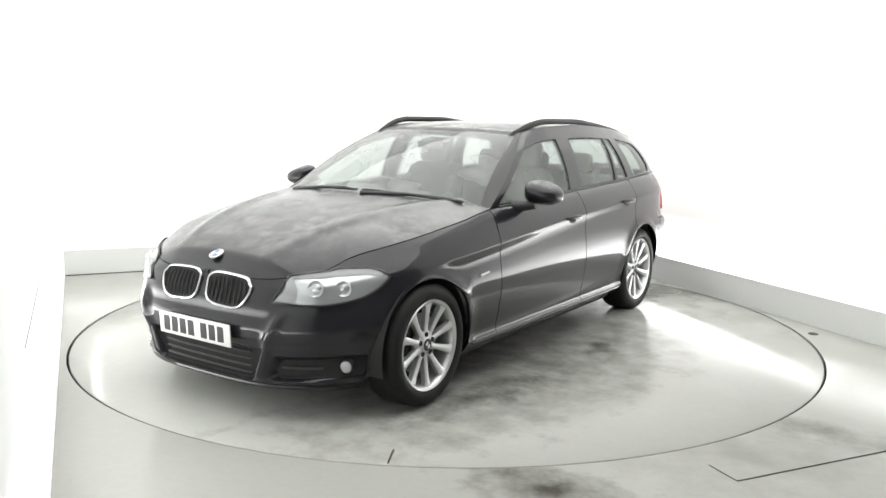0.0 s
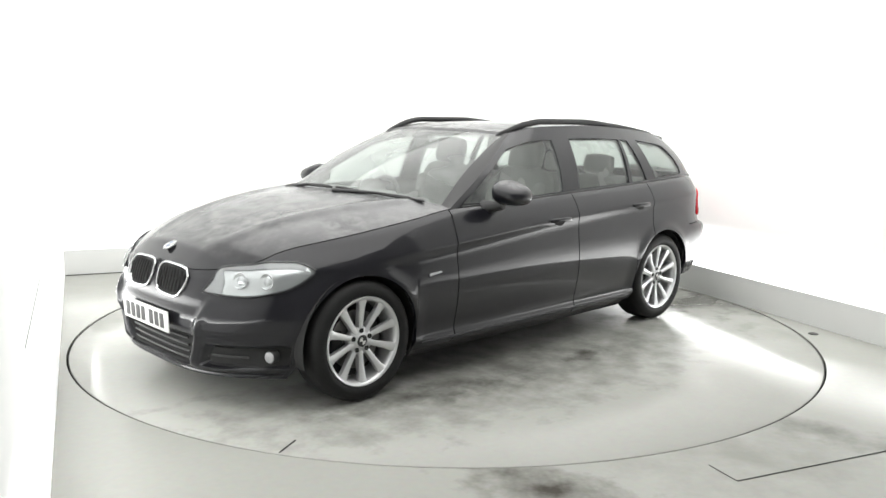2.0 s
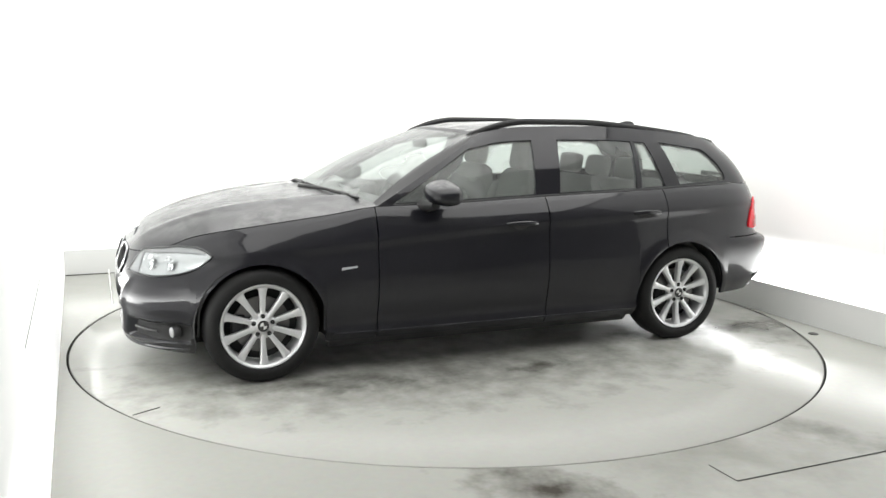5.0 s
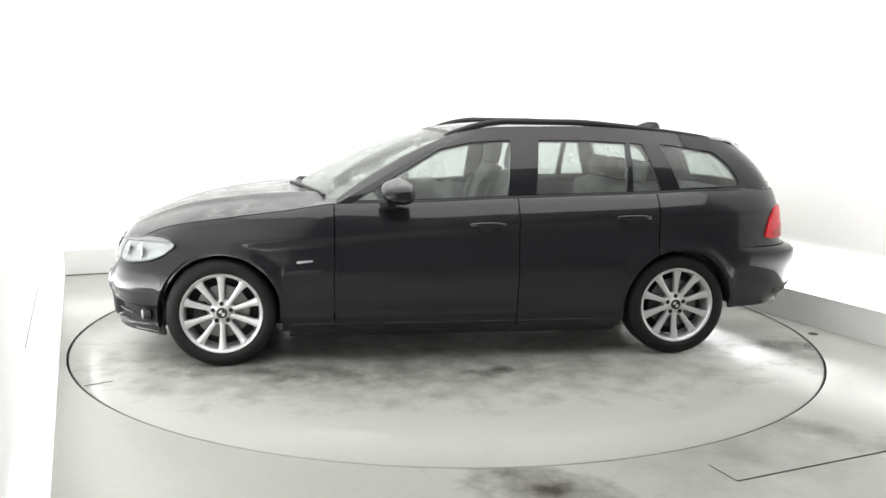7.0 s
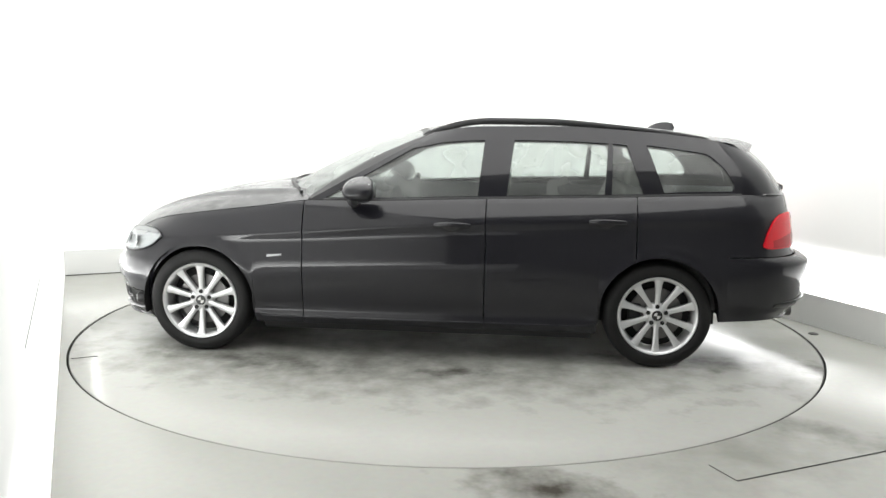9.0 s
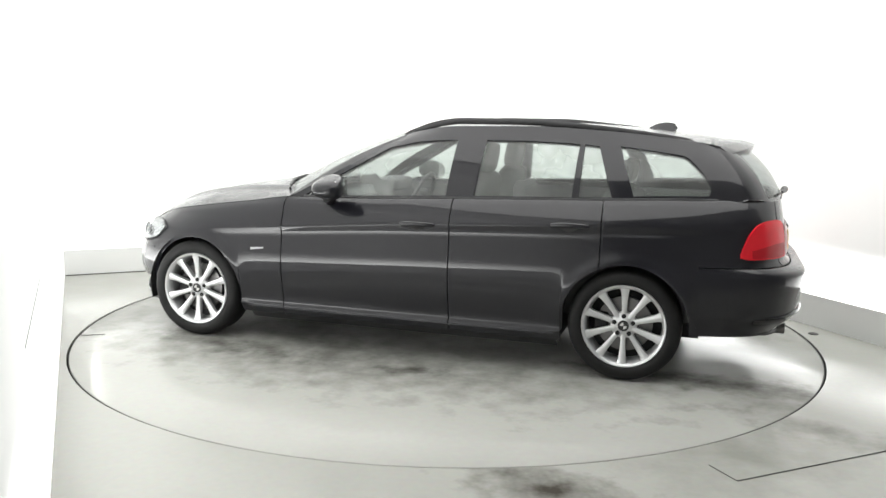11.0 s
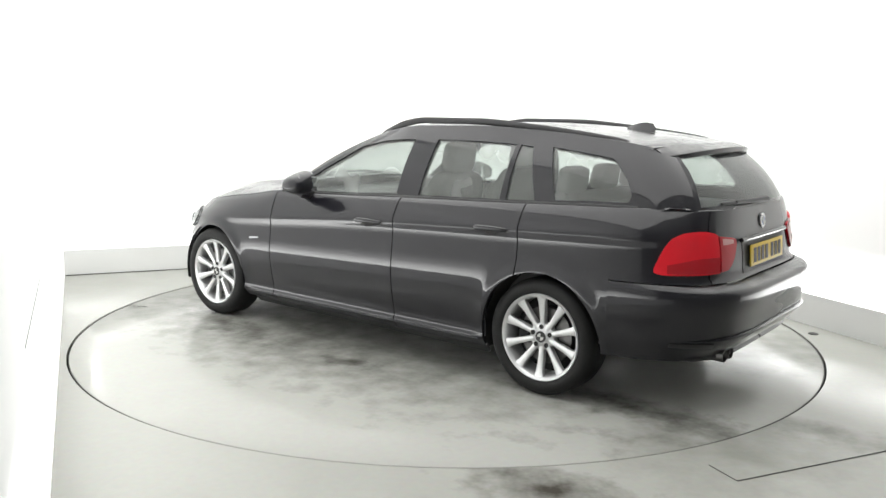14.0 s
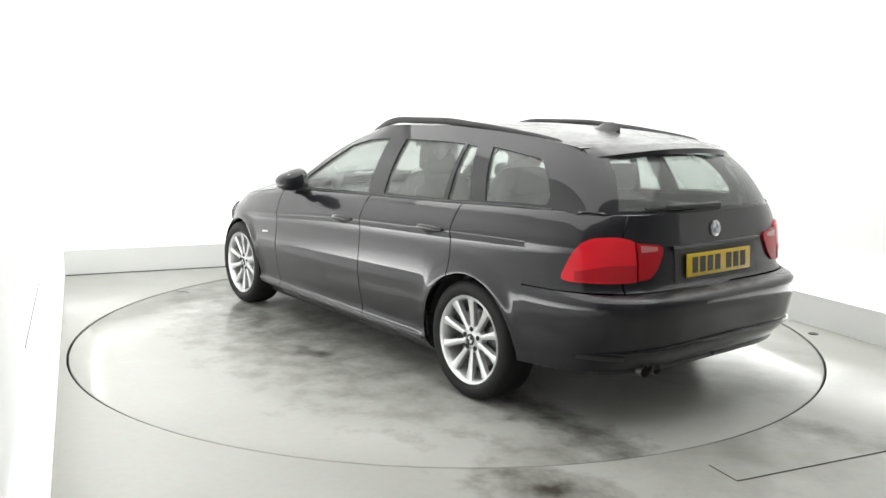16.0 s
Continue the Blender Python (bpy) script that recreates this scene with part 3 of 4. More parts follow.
def nose_and_tail(car):
    # front bumper: from one wing round to the other
    P = []
    for k in range(-75, 76):
        q = math.copysign((abs(k) / 75) ** 1.7, k)
        col = []
        zn = wrap(True, phi_x(True, XS, 0.62) * abs(q), 0.62).x
        z0, z1 = bottom_z(max(zn, 1.73)), top_z(zn)
        for i in range(71):
            z = z0 + (z1 - z0) * i / 70
            p = wrap(True, phi_x(True, XS, z) * abs(q), z)
            col.append(Vector((p.x, p.y if q > 0 else -p.y, z)))
        P.append(col)
    sheets("front_bumper", [P], PAINT, car, "", 0.02, flip=(1.2, 0, 0.5))
    # rear bumper below, tailgate and the corners above
    def tail(q, z):
        p = wrap(False, phi_x(False, XRS, z) * abs(q), z)
        return Vector((p.x, p.y if q > 0 else -p.y, z))
    P = [[tail(k / 24, 0.29 + (0.672 - 0.29) * i / 22) for i in range(23)] for k in range(-24, 25)]
    sheets("rear_bumper", [P], PAINT, car, "", 0.02, flip=(-1.2, 0, 0.5))
    up = lambda q, i, n: tail(q, 0.678 + (top_z(tail(q, 0.8).x) - 0.678) * i / n)
    qs = [k / 40 for k in range(0, 41)]
    cut = 0.36
    sheets("tailgate", [[[up(q, i, 16) for i in range(17)] for q in [k / 16 * cut for k in range(-16, 17)]]], PAINT, car, "", 0.02, flip=(-1.2, 0, 0.8))
    P = [[up(cut + 0.012 + (1 - cut - 0.012) * k / 20, i, 16) for i in range(17)] for k in range(21)]
    both("rear_corner", P, car, 0.02, centre=(-1.2, 0, 0.8))
    # shelf between the body's top edge and the foot of the glass
    hem = [base_side(x) for x in span(XRS + 0.02, -1.84, 0.01)] + [c[0] for c in d_pillar()] + [rear_col(0.86 - 0.86 * k / 24)[0] for k in range(25)]
    P = []
    for k in range(-48, 49):
        a = up(k / 48, 16, 16)
        b = min(hem, key=lambda h: (h.x - a.x) ** 2 + (h.y - abs(a.y)) ** 2)
        b = Vector((b.x, math.copysign(b.y, k) if k else 0.0, b.z))
        P.append([a, a.lerp(b, 0.5) + Vector((0, 0, 0.004)), b + Vector((0, 0, 0.003))])
    sheets("rear_shoulder", [P], PAINT, car, "", 0.008, flip=(-1.9, 0, 0.5))


def hood_point(xe, ye, ze, r):
    y = ye * (1 - r)
    zc = hood_z(xe)
    t = abs(1 - r)
    z = ze + (max(zc, ze) - ze) * (1 - t ** 2.9) * min(1, max(0, (2.046 - xe) / 0.09)) ** 0.7
    ridge = 0.30 + 0.30 * min(1, max(0, (2.0 - xe) / 1.2))
    fade = min(1, max(0, (2.02 - xe) / 0.35))
    z += 0.015 * fade * math.exp(-(((abs(y) - ridge) / 0.045) ** 2))
    return Vector((xe, y, z))


def hood(car):
    P = []
    for k in [0.02, 0.3, *range(1, 31)]:
        p0 = wrap(True, phi_x(True, XS, 0.62) * (k / 30) ** 1.7, 0.62)
        z1 = top_z(p0.x)
        p = wrap(True, phi_x(True, XS, z1) * (k / 30) ** 1.7, z1)
        P.append([hood_point(p.x, p.y, z1 + 0.004, r / 30) for r in range(61)])
    for x in span(XS, 0.72, 0.04)[1:]:
        z1 = top_z(x)
        P.append([hood_point(x, half(x, z1) - 0.004, z1 + 0.004, r / 30) for r in range(61)])
    sheets("bonnet", [P], PAINT, car, "black bonnet beaded with water", 0.012, flip=(1.3, 0, 0))


# greenhouse
roof_edge_z = cv((0.10, 1.332), (-0.05, 1.362), (-0.3, 1.398), (-0.8, 1.405), (-1.3, 1.381), (-1.7, 1.337), (-1.95, 1.292), (-2.1, 1.265))
roof_mid_z = cv((0.12, 1.372), (0.0, 1.392), (-0.3, 1.42), (-0.8, 1.428), (-1.3, 1.408), (-1.7, 1.37), (-2.0, 1.322), (-2.1, 1.305))
roof_half = cv((0.1, 0.555), (-0.3, 0.605), (-0.9, 0.612), (-1.5, 0.595), (-2.0, 0.55))


def roof_front(b):
    return 0.075 - 0.10 * b * b


def roof_back(b):
    return -1.945 + 0.12 * b * b


def roof_point(x, b):
    """b runs across from -1 to 1."""
    ye = roof_half(x)
    z = roof_edge_z(x) + (roof_mid_z(x) - roof_edge_z(x)) * (1 - abs(b) ** 2.4)
    return Vector((x, ye * b, z))


def base_side(x):
    z = top_z(x)
    return Vector((x, half(max(x, -1.9), z) - 0.012, z + 0.002))


def pillar_point(pb, pt, v):
    p = pb.lerp(pt, v)
    return p + Vector((0, math.copysign(0.030 * math.sin(math.pi * v), p.y) if abs(p.y) > 0.01 else 0, 0))


def side_col(xb, xt):
    return base_side(xb), roof_point(xt, 1.0)


def d_pillar():
    """Columns that sweep from the quarter window's rear edge round to the tailgate glass."""
    n, cols = 14, [[] for _ in range(10)]
    for k in range(n + 1):
        v = k / n
        p0, p9 = pillar_point(*side_col(-1.84, -1.65), v), pillar_point(*side_col(-1.82, -1.635), v)
        q0, q9 = rear_point(0.86, v), rear_point(0.80, v)
        d = (q0 - p0).length * 1.15
        t0, t1 = (p0 - p9).normalized() * d, (q9 - q0).normalized() * d
        for j in range(10):
            f = j / 9
            cols[j].append(p0 * (2 * f**3 - 3 * f * f + 1) + t0 * (f**3 - 2 * f * f + f) + q0 * (3 * f * f - 2 * f**3) + t1 * (f**3 - f * f))
    return cols


def windows(car):
    """Frames and panes between the belt and the roof, on both sides."""
    # (base x, roof x, window?) at each edge, front to rear; v limits of the glass
    def zone(a, b, n):
        return [side_col(a[0] + (b[0] - a[0]) * i / n, a[1] + (b[1] - a[1]) * i / n) for i in range(n + 1)]

    def strip(cols, va, vb, n, off=0.0):
        P = []
        for i, (pb, pt) in enumerate(cols):
            f = i / max(1, len(cols) - 1)
            lo, hi = va(f), vb(f)
            row = [pillar_point(pb, pt, lo + (hi - lo) * k / n) for k in range(n + 1)]
            if off:
                row = [p + Vector((0, -off if p.y > 0 else off, -off * 0.4)) for p in row]
            P.append(row)
        return P
    zero, one = (lambda f: 0.0), (lambda f: 1.0)
    frames, door_f, door_r, quarter = [], [], [], []
    # A pillar
    frames.append(strip(zone((0.715, -0.025), (0.635, -0.085), 3), zero, one, 14))
    # front door glass
    lo = lambda f: 0.035 + 0.10 * max(0, 0.16 - f) / 0.16 * 0
    hi = lambda f: 0.745 + 0.06 * min(1, f / 0.35)
    cols = zone((0.635, -0.085), (-0.305, -0.345), 18)
    door_f.append(strip(cols, lo, hi, 8, 0.008))
    frames += [strip(cols, zero, lo, 2), strip(cols, hi, one, 3)]
    # B pillar
    frames.append(strip(zone((-0.305, -0.345), (-0.475, -0.525), 3), zero, one, 14))
    cols = zone((-0.475, -0.525), (-1.05, -1.075), 12)
    hi2 = lambda f: 0.805 - 0.02 * f
    lo2 = lambda f: 0.035
    door_r.append(strip(cols, lo2, hi2, 8, 0.008))
    frames += [strip(cols, zero, lo2, 2), strip(cols, hi2, one, 3)]
    frames.append(strip(zone((-1.05, -1.075), (-1.09, -1.10), 2), zero, one, 10))
    cols = zone((-1.09, -1.10), (-1.28, -1.15), 5)
    hi3 = lambda f: 0.785 - 0.02 * f
    door_r.append(strip(cols, lo2, hi3, 8, 0.008))
    frames += [strip(cols, zero, lo2, 2), strip(cols, hi3, one, 3)]
    # C pillar
    frames.append(strip(zone((-1.28, -1.15), (-1.40, -1.27), 3), zero, one, 14))
    cols = zone((-1.40, -1.27), (-1.84, -1.65), 24)
    hi4 = lambda f: 0.785 - 0.075 * f - 0.28 * max(0, (f - 0.84) / 0.16) ** 2.2
    lo4 = lambda f: 0.05 + 0.02 * f + 0.14 * max(0, (f - 0.88) / 0.12) ** 2.5
    quarter.append(strip(cols, lo4, hi4, 8, 0.008))
    frames += [strip(cols, zero, lo4, 2), strip(cols, hi4, one, 4)]
    # D pillar round to the tailgate
    D = d_pillar()
    frames.append(D)
    for f in (frames, [*map(mir, frames)]):
        sheets("window_frame", f, PAINT, car, "black pillars and window frames", 0.03, flip=(-0.7, 0, 1.0))
    for nm, ps, m in (("front_door_window", door_f, GLASS), ("rear_door_window", door_r, GLASS), ("rear_quarter_window", quarter, GLASS)):
        for P in ps:
            for Q in (P, mir(P)):
                sheets(nm, [Q], m, car, "lightly tinted side glass", flip=(-0.7, 0, 1.0)).visible_shadow = False
    return door_f


def screen_col(w):
    pb = Vector((0.955 - 0.235 * abs(w) ** 2.4, 0.775 * w, top_z(0.7) + 0.060 * (1 - w * w)))
    return pb, roof_point(roof_front(w) , w)


def rear_col(w):
    pb = Vector((-2.20 + 0.19 * abs(w) ** 3.5, 0.735 * w, 1.022))
    return pb, roof_point(roof_back(w), w)


def rear_point(w, v, m=1.0):
    """A point on the tail above the belt; m mixes from the side's bulge to the tail's."""
    pb, pt = rear_col(w)
    s = math.sin(math.pi * v)
    return pb.lerp(pt, v) + Vector((-0.03 * s * m, math.copysign(0.030 * s * (1 - m), w), 0.012 * s * m))


def screens(car):
    def bow(pb, pt, v):
        p = pb.lerp(pt, v)
        return p + Vector((0.02 * math.sin(math.pi * v), 0, 0.028 * math.sin(math.pi * v)))
    ws = [k / 12 for k in range(-12, 13)]
    P = [[bow(*screen_col(w * 0.965), 0.02 + 0.93 * k / 12) for k in range(13)] for w in ws]
    sheets("windscreen", [P], GLASS, car, "clear sloping windscreen", flip=(-0.7, 0, 1.0)).visible_shadow = False
    hd = [[bow(*screen_col(w), 0.95 + 0.05 * k / 3) for k in range(4)] for w in ws]
    sd = [[bow(*screen_col(0.965 + 0.035 * j / 3), k / 14) for k in range(15)] for j in range(4)]
    # join of screen edge and side pillar
    def bow2(k):
        return bow(*screen_col(1.0), k / 14)
    jn = [[bow2(k) for k in range(15)], [pillar_point(*side_col(0.715, -0.025), k / 14) for k in range(15)]]
    sheets("windscreen_surround", [hd, sd, mir(sd), jn, mir(jn)], TRIM, car, "black windscreen surround", 0.005, flip=(-0.7, 0, 1.0))
    ws = [k / 12 * 0.82 for k in range(-12, 13)]
    P = [[rear_point(w, 0.05 + 0.80 * k / 10) for k in range(11)] for w in ws]
    sheets("rear_window", [P], REARGLASS, car, "tinted tailgate glass", flip=(-0.7, 0, 1.0)).visible_shadow = False
    hd = [[rear_point(w, 0.85 + 0.15 * k / 3) for k in range(4)] for w in ws]
    lw = [[rear_point(w, 0.05 * k / 2 - 0.002) for k in range(3)] for w in ws]
    sd = [[rear_point(0.82 + 0.04 * j / 2, k / 14) for k in range(15)] for j in range(3)]
    sheets("rear_window_surround", [hd, lw, sd, mir(sd)], PAINT, car, "", 0.02, flip=(-0.7, 0, 1.0))


def roof(car):
    P = []
    for a in range(41):
        P.append([roof_point(roof_front(b / 12) + (roof_back(b / 12) - roof_front(b / 12)) * a / 40, b / 12) for b in range(-12, 13)])
    sheets("roof", [P], PAINT, car, "black roof beaded with water", 0.02, flip=(-0.7, 0, 0.5))
    # headlining
    Q = [[p + Vector((0, -0.05 * (p.y > 0.4) + 0.05 * (p.y < -0.4), -0.045)) for p in row] for row in P[2:-2]]
    sheets("headlining", [Q], LINER, car, "pale grey headlining", 0.006, flip=(-0.7, 0, 0.5))


# wheels
def build_wheel(car, x, y, right=False):
    w = new("wheel")
    w.parent = car
    s = -1 if right else 1
    w.matrix_local = pose(x, y, 0.316, 0, 0, 180 if right else 0)
    bm = bmesh.new()
    prof = [(0.226, -0.19), (0.245, -0.215), (0.285, -0.222), (0.306, -0.205), (0.3155, -0.18), (0.3165, -0.11), (0.3155, -0.045), (0.307, -0.020), (0.288, -0.004), (0.262, 0.0), (0.243, -0.006), (0.232, -0.016), (0.226, -0.03)]
    lathe(bm, prof, 64)
    part("tyre", bm, RUBBER, w, "black low-profile tyre")
    bm = bmesh.new()
    lathe(bm, [(0.226, -0.19), (0.212, -0.17), (0.205, -0.10), (0.208, -0.045), (0.214, -0.022), (0.222, -0.012), (0.231, -0.008), (0.235, -0.013), (0.232, -0.022), (0.226, -0.026)], 64)
    # ten tapering spokes
    for k in range(10):
        a = 2 * math.pi * (k + 0.5) / 10
        rows = []
        for r, h, yf, yb in ((0.050, 0.015, -0.036, -0.075), (0.09, 0.0135, -0.034, -0.070), (0.15, 0.0165, -0.028, -0.060), (0.19, 0.020, -0.022, -0.052), (0.216, 0.028, -0.018, -0.045)):
            rows.append([bm.verts.new(Matrix.Rotation(-a, 3, "Y") @ Vector((r, yy, hh))) for hh, yy in ((-h, yb), (-h, yf - 0.005), (-h * 0.55, yf), (h * 0.55, yf), (h, yf - 0.005), (h, yb))])
        for p, q in zip(rows, rows[1:]):
            for i in range(5):
                bm.faces.new((p[i], p[i + 1], q[i + 1], q[i]))
    lathe(bm, [(0.001, -0.030), (0.034, -0.030), (0.038, -0.035), (0.068, -0.040), (0.074, -0.046), (0.074, -0.08)], 40)
    rim = part("rim", bm, ALLOY, w, "silver ten-spoke alloy rim", sharp=50)
    for k in range(5):
        a = 2 * math.pi * k / 5 + 0.3
        bm = bmesh.new()
        lathe(bm, [(0.013, -0.0385), (0.013, -0.034), (0.004, -0.0335), (0.0005, -0.036)], 12, Matrix.Translation((0.054 * math.cos(a), 0.0015, 0.054 * math.sin(a))))
        part("wheel_bolt", bm, DARK, rim)
    bm = bmesh.new()
    lathe(bm, [(0.031, -0.031), (0.031, -0.0275), (0.001, -0.0265)], 32)
    cap = part("hub_cap", bm, INK, rim, "round black and white hub badge")
    bm = bmesh.new()
    for a0 in (0, math.pi):
        vs = [bm.verts.new((0, -0.0245, 0))] + [bm.verts.new((0.019 * math.cos(a0 + math.pi / 2 * i / 6), -0.0245, 0.019 * math.sin(a0 + math.pi / 2 * i / 6))) for i in range(7)]
        bm.faces.new(vs)
    r = bmesh.ops.extrude_face_region(bm, geom=bm.faces[:])
    bmesh.ops.translate(bm, vec=(0, -0.003, 0), verts=[v for v in r["geom"] if isinstance(v, bmesh.types.BMVert)])
    part("badge_quarter", bm, PLATEW, rim, smooth=False)
    bm = bmesh.new()
    lathe(bm, [(0.07, -0.085), (0.155, -0.085), (0.155, -0.105), (0.07, -0.105)], 40)
    part("brake_disc", bm, STEEL, w, "grey steel brake disc")
    bm = bmesh.new()
    box(bm, 0.09, 0.165, -0.12, -0.07, -0.06, 0.06, bevel=0.012)
    part("brake_caliper", bm, DARK, w, "dark brake caliper")
    bm = bmesh.new()
    lathe(bm, [(0.205, -0.13), (0.03, -0.135)], 32)
    part("wheel_back", bm, DARK, w, "dark inside of the wheel")
    return w


def wells_and_floor(car):
    for x in (WB, -WB):
        for s in (1, -1):
            bm = bmesh.new()
            n = 24
            rows = []
            for k in range(n + 1):
                a = math.pi * (k / n) * (1.16 if x > 0 else 1.08) - 0.08 * math.pi
                r = 0.362
                rows.append([bm.verts.new((x + r * math.cos(a), s * yy, 0.315 + r * math.sin(a))) for yy in (0.86, 0.55)])
            for p, q in zip(rows, rows[1:]):
                bm.faces.new((p[0], p[1], q[1], q[0]))
            bm.faces.new([r[1] for r in rows])
            part("wheel_arch_liner", bm, DARK, car, "black wheel arch liner")
    bm = bmesh.new()
    box(bm, -0.98, 0.98, -0.80, 0.80, 0.17, 0.26)
    box(bm, -1.78, -0.98, -0.54, 0.54, 0.20, 0.5)
    box(bm, -2.1, -1.78, -0.62, 0.62, 0.32, 0.6)
    box(bm, 0.98, 1.76, -0.54, 0.54, 0.17, 0.7)
    box(bm, 1.76, 1.88, -0.56, 0.56, 0.19, 0.58)
    part("underbody", bm, DARK, car, "dark underbody", smooth=False)


# ---- details on the body ----
def patch(front, stations, off, rows=8, cols=28, s=1, lean=0.0):
    """A sheet that follows the nose or tail between two heights, from (phi, low, high) stations."""
    st = sorted(stations)
    lo, hi = cv(*[(p, a) for p, a, _ in st]), cv(*[(p, b) for p, _, b in st])
    P = []
    for k in range(cols + 1):
        p = st[0][0] + (st[-1][0] - st[0][0]) * k / cols
        a, b = lo(p), hi(p)
        col = [skin(front, p + lean * (i / rows) * (1 - k / cols) ** 2, a + (b - a) * i / rows, off) for i in range(rows + 1)]
        P.append([Vector((q.x, q.y * s, q.z)) for q in col])
    return P


def loop_tube(name, pts, rad, material, parent, label="", n=8):
    """A closed bead along points."""
    pts = [Vector(p) for p in pts]
    c = sum(pts, Vector()) / len(pts)
    bm = bmesh.new()
    rings = []
    for i, p in enumerate(pts):
        t = (pts[(i + 1) % len(pts)] - pts[i - 1]).normalized()
        a = t.cross((p - c).normalized()).normalized()
        b = a.cross(t)
        rings.append([bm.verts.new(p + a * rad * math.cos(2 * math.pi * k / n) + b * rad * math.sin(2 * math.pi * k / n)) for k in range(n)])
    for i in range(len(rings)):
        p, q = rings[i], rings[(i + 1) % len(rings)]
        for k in range(n):
            bm.faces.new((p[k], p[(k + 1) % n], q[(k + 1) % n], q[k]))
    return part(name, bm, material, parent, label)


def front_at(y, z, off=0.0):
    p = skin(True, phi_y(True, y, z), z, off)
    return Vector((p.x, math.copysign(p.y, y), p.z))


def tail_at(y, z, off=0.0):
    p = skin(False, phi_y(False, y, z), z, off)
    return Vector((p.x, math.copysign(p.y, y), p.z))


def disc(name, centre, normal, r, depth, material, parent, label="", dome=0.3):
    bm = bmesh.new()
    q = Vector((0, 1, 0)).rotation_difference(Vector(normal).normalized()).to_matrix().to_4x4()
    lathe(bm, [(r, -depth), (r, 0.0), (r * 0.86, depth * dome), (0.001, depth * dome * 1.2)], 28, Matrix.Translation(centre) @ q)
    return part(name, bm, material, parent, label)


def badge(parent, centre, normal, r):
    """A round badge: dark ring, quarters in blue and white."""
    b = disc("badge", centre, normal, r, 0.006, SILVER, parent, "round silver badge with blue and white quarters")
    q = Vector((0, 1, 0)).rotation_difference(Vector(normal).normalized()).to_matrix().to_4x4()
    for j in range(4):
        bm = bmesh.new()
        a0 = math.pi / 2 * j
        lo = [bm.verts.new((0, 0.0035, 0))] + [bm.verts.new((r * 0.62 * math.cos(a0 + math.pi / 2 * i / 6), 0.0035, r * 0.62 * math.sin(a0 + math.pi / 2 * i / 6))) for i in range(7)]
        f = bm.faces.new(lo)
        e = bmesh.ops.extrude_face_region(bm, geom=[f])
        bmesh.ops.translate(bm, vec=(0, -0.003, 0), verts=[v for v in e["geom"] if isinstance(v, bmesh.types.BMVert)])
        bmesh.ops.transform(bm, matrix=Matrix.Translation(centre) @ q, verts=bm.verts)
        part("badge_quarter", bm, BLUE if j % 2 else PLATEW, b, smooth=False)


def number_plate(car, x, z, tilt, material, label, back):
    """A plate with seven plain bars in place of its characters."""
    m = pose(x, 0, z, 0, tilt, 180 if back else 0)
    bm = bmesh.new()
    box(bm, -0.004, 0.004, -0.26, 0.26, -0.0555, 0.0555, m, bevel=0.003)
    pl = part("number_plate", bm, material, car, label)
    y = -0.222
    for k in range(7):
        if k == 4:
            y += 0.032
        bm = bmesh.new()
        box(bm, 0.0042, 0.0062, y, y + 0.042, -0.038, 0.038, m)
        part("plate_bar", bm, INK, pl, smooth=False)
        y += 0.0605
    return pl


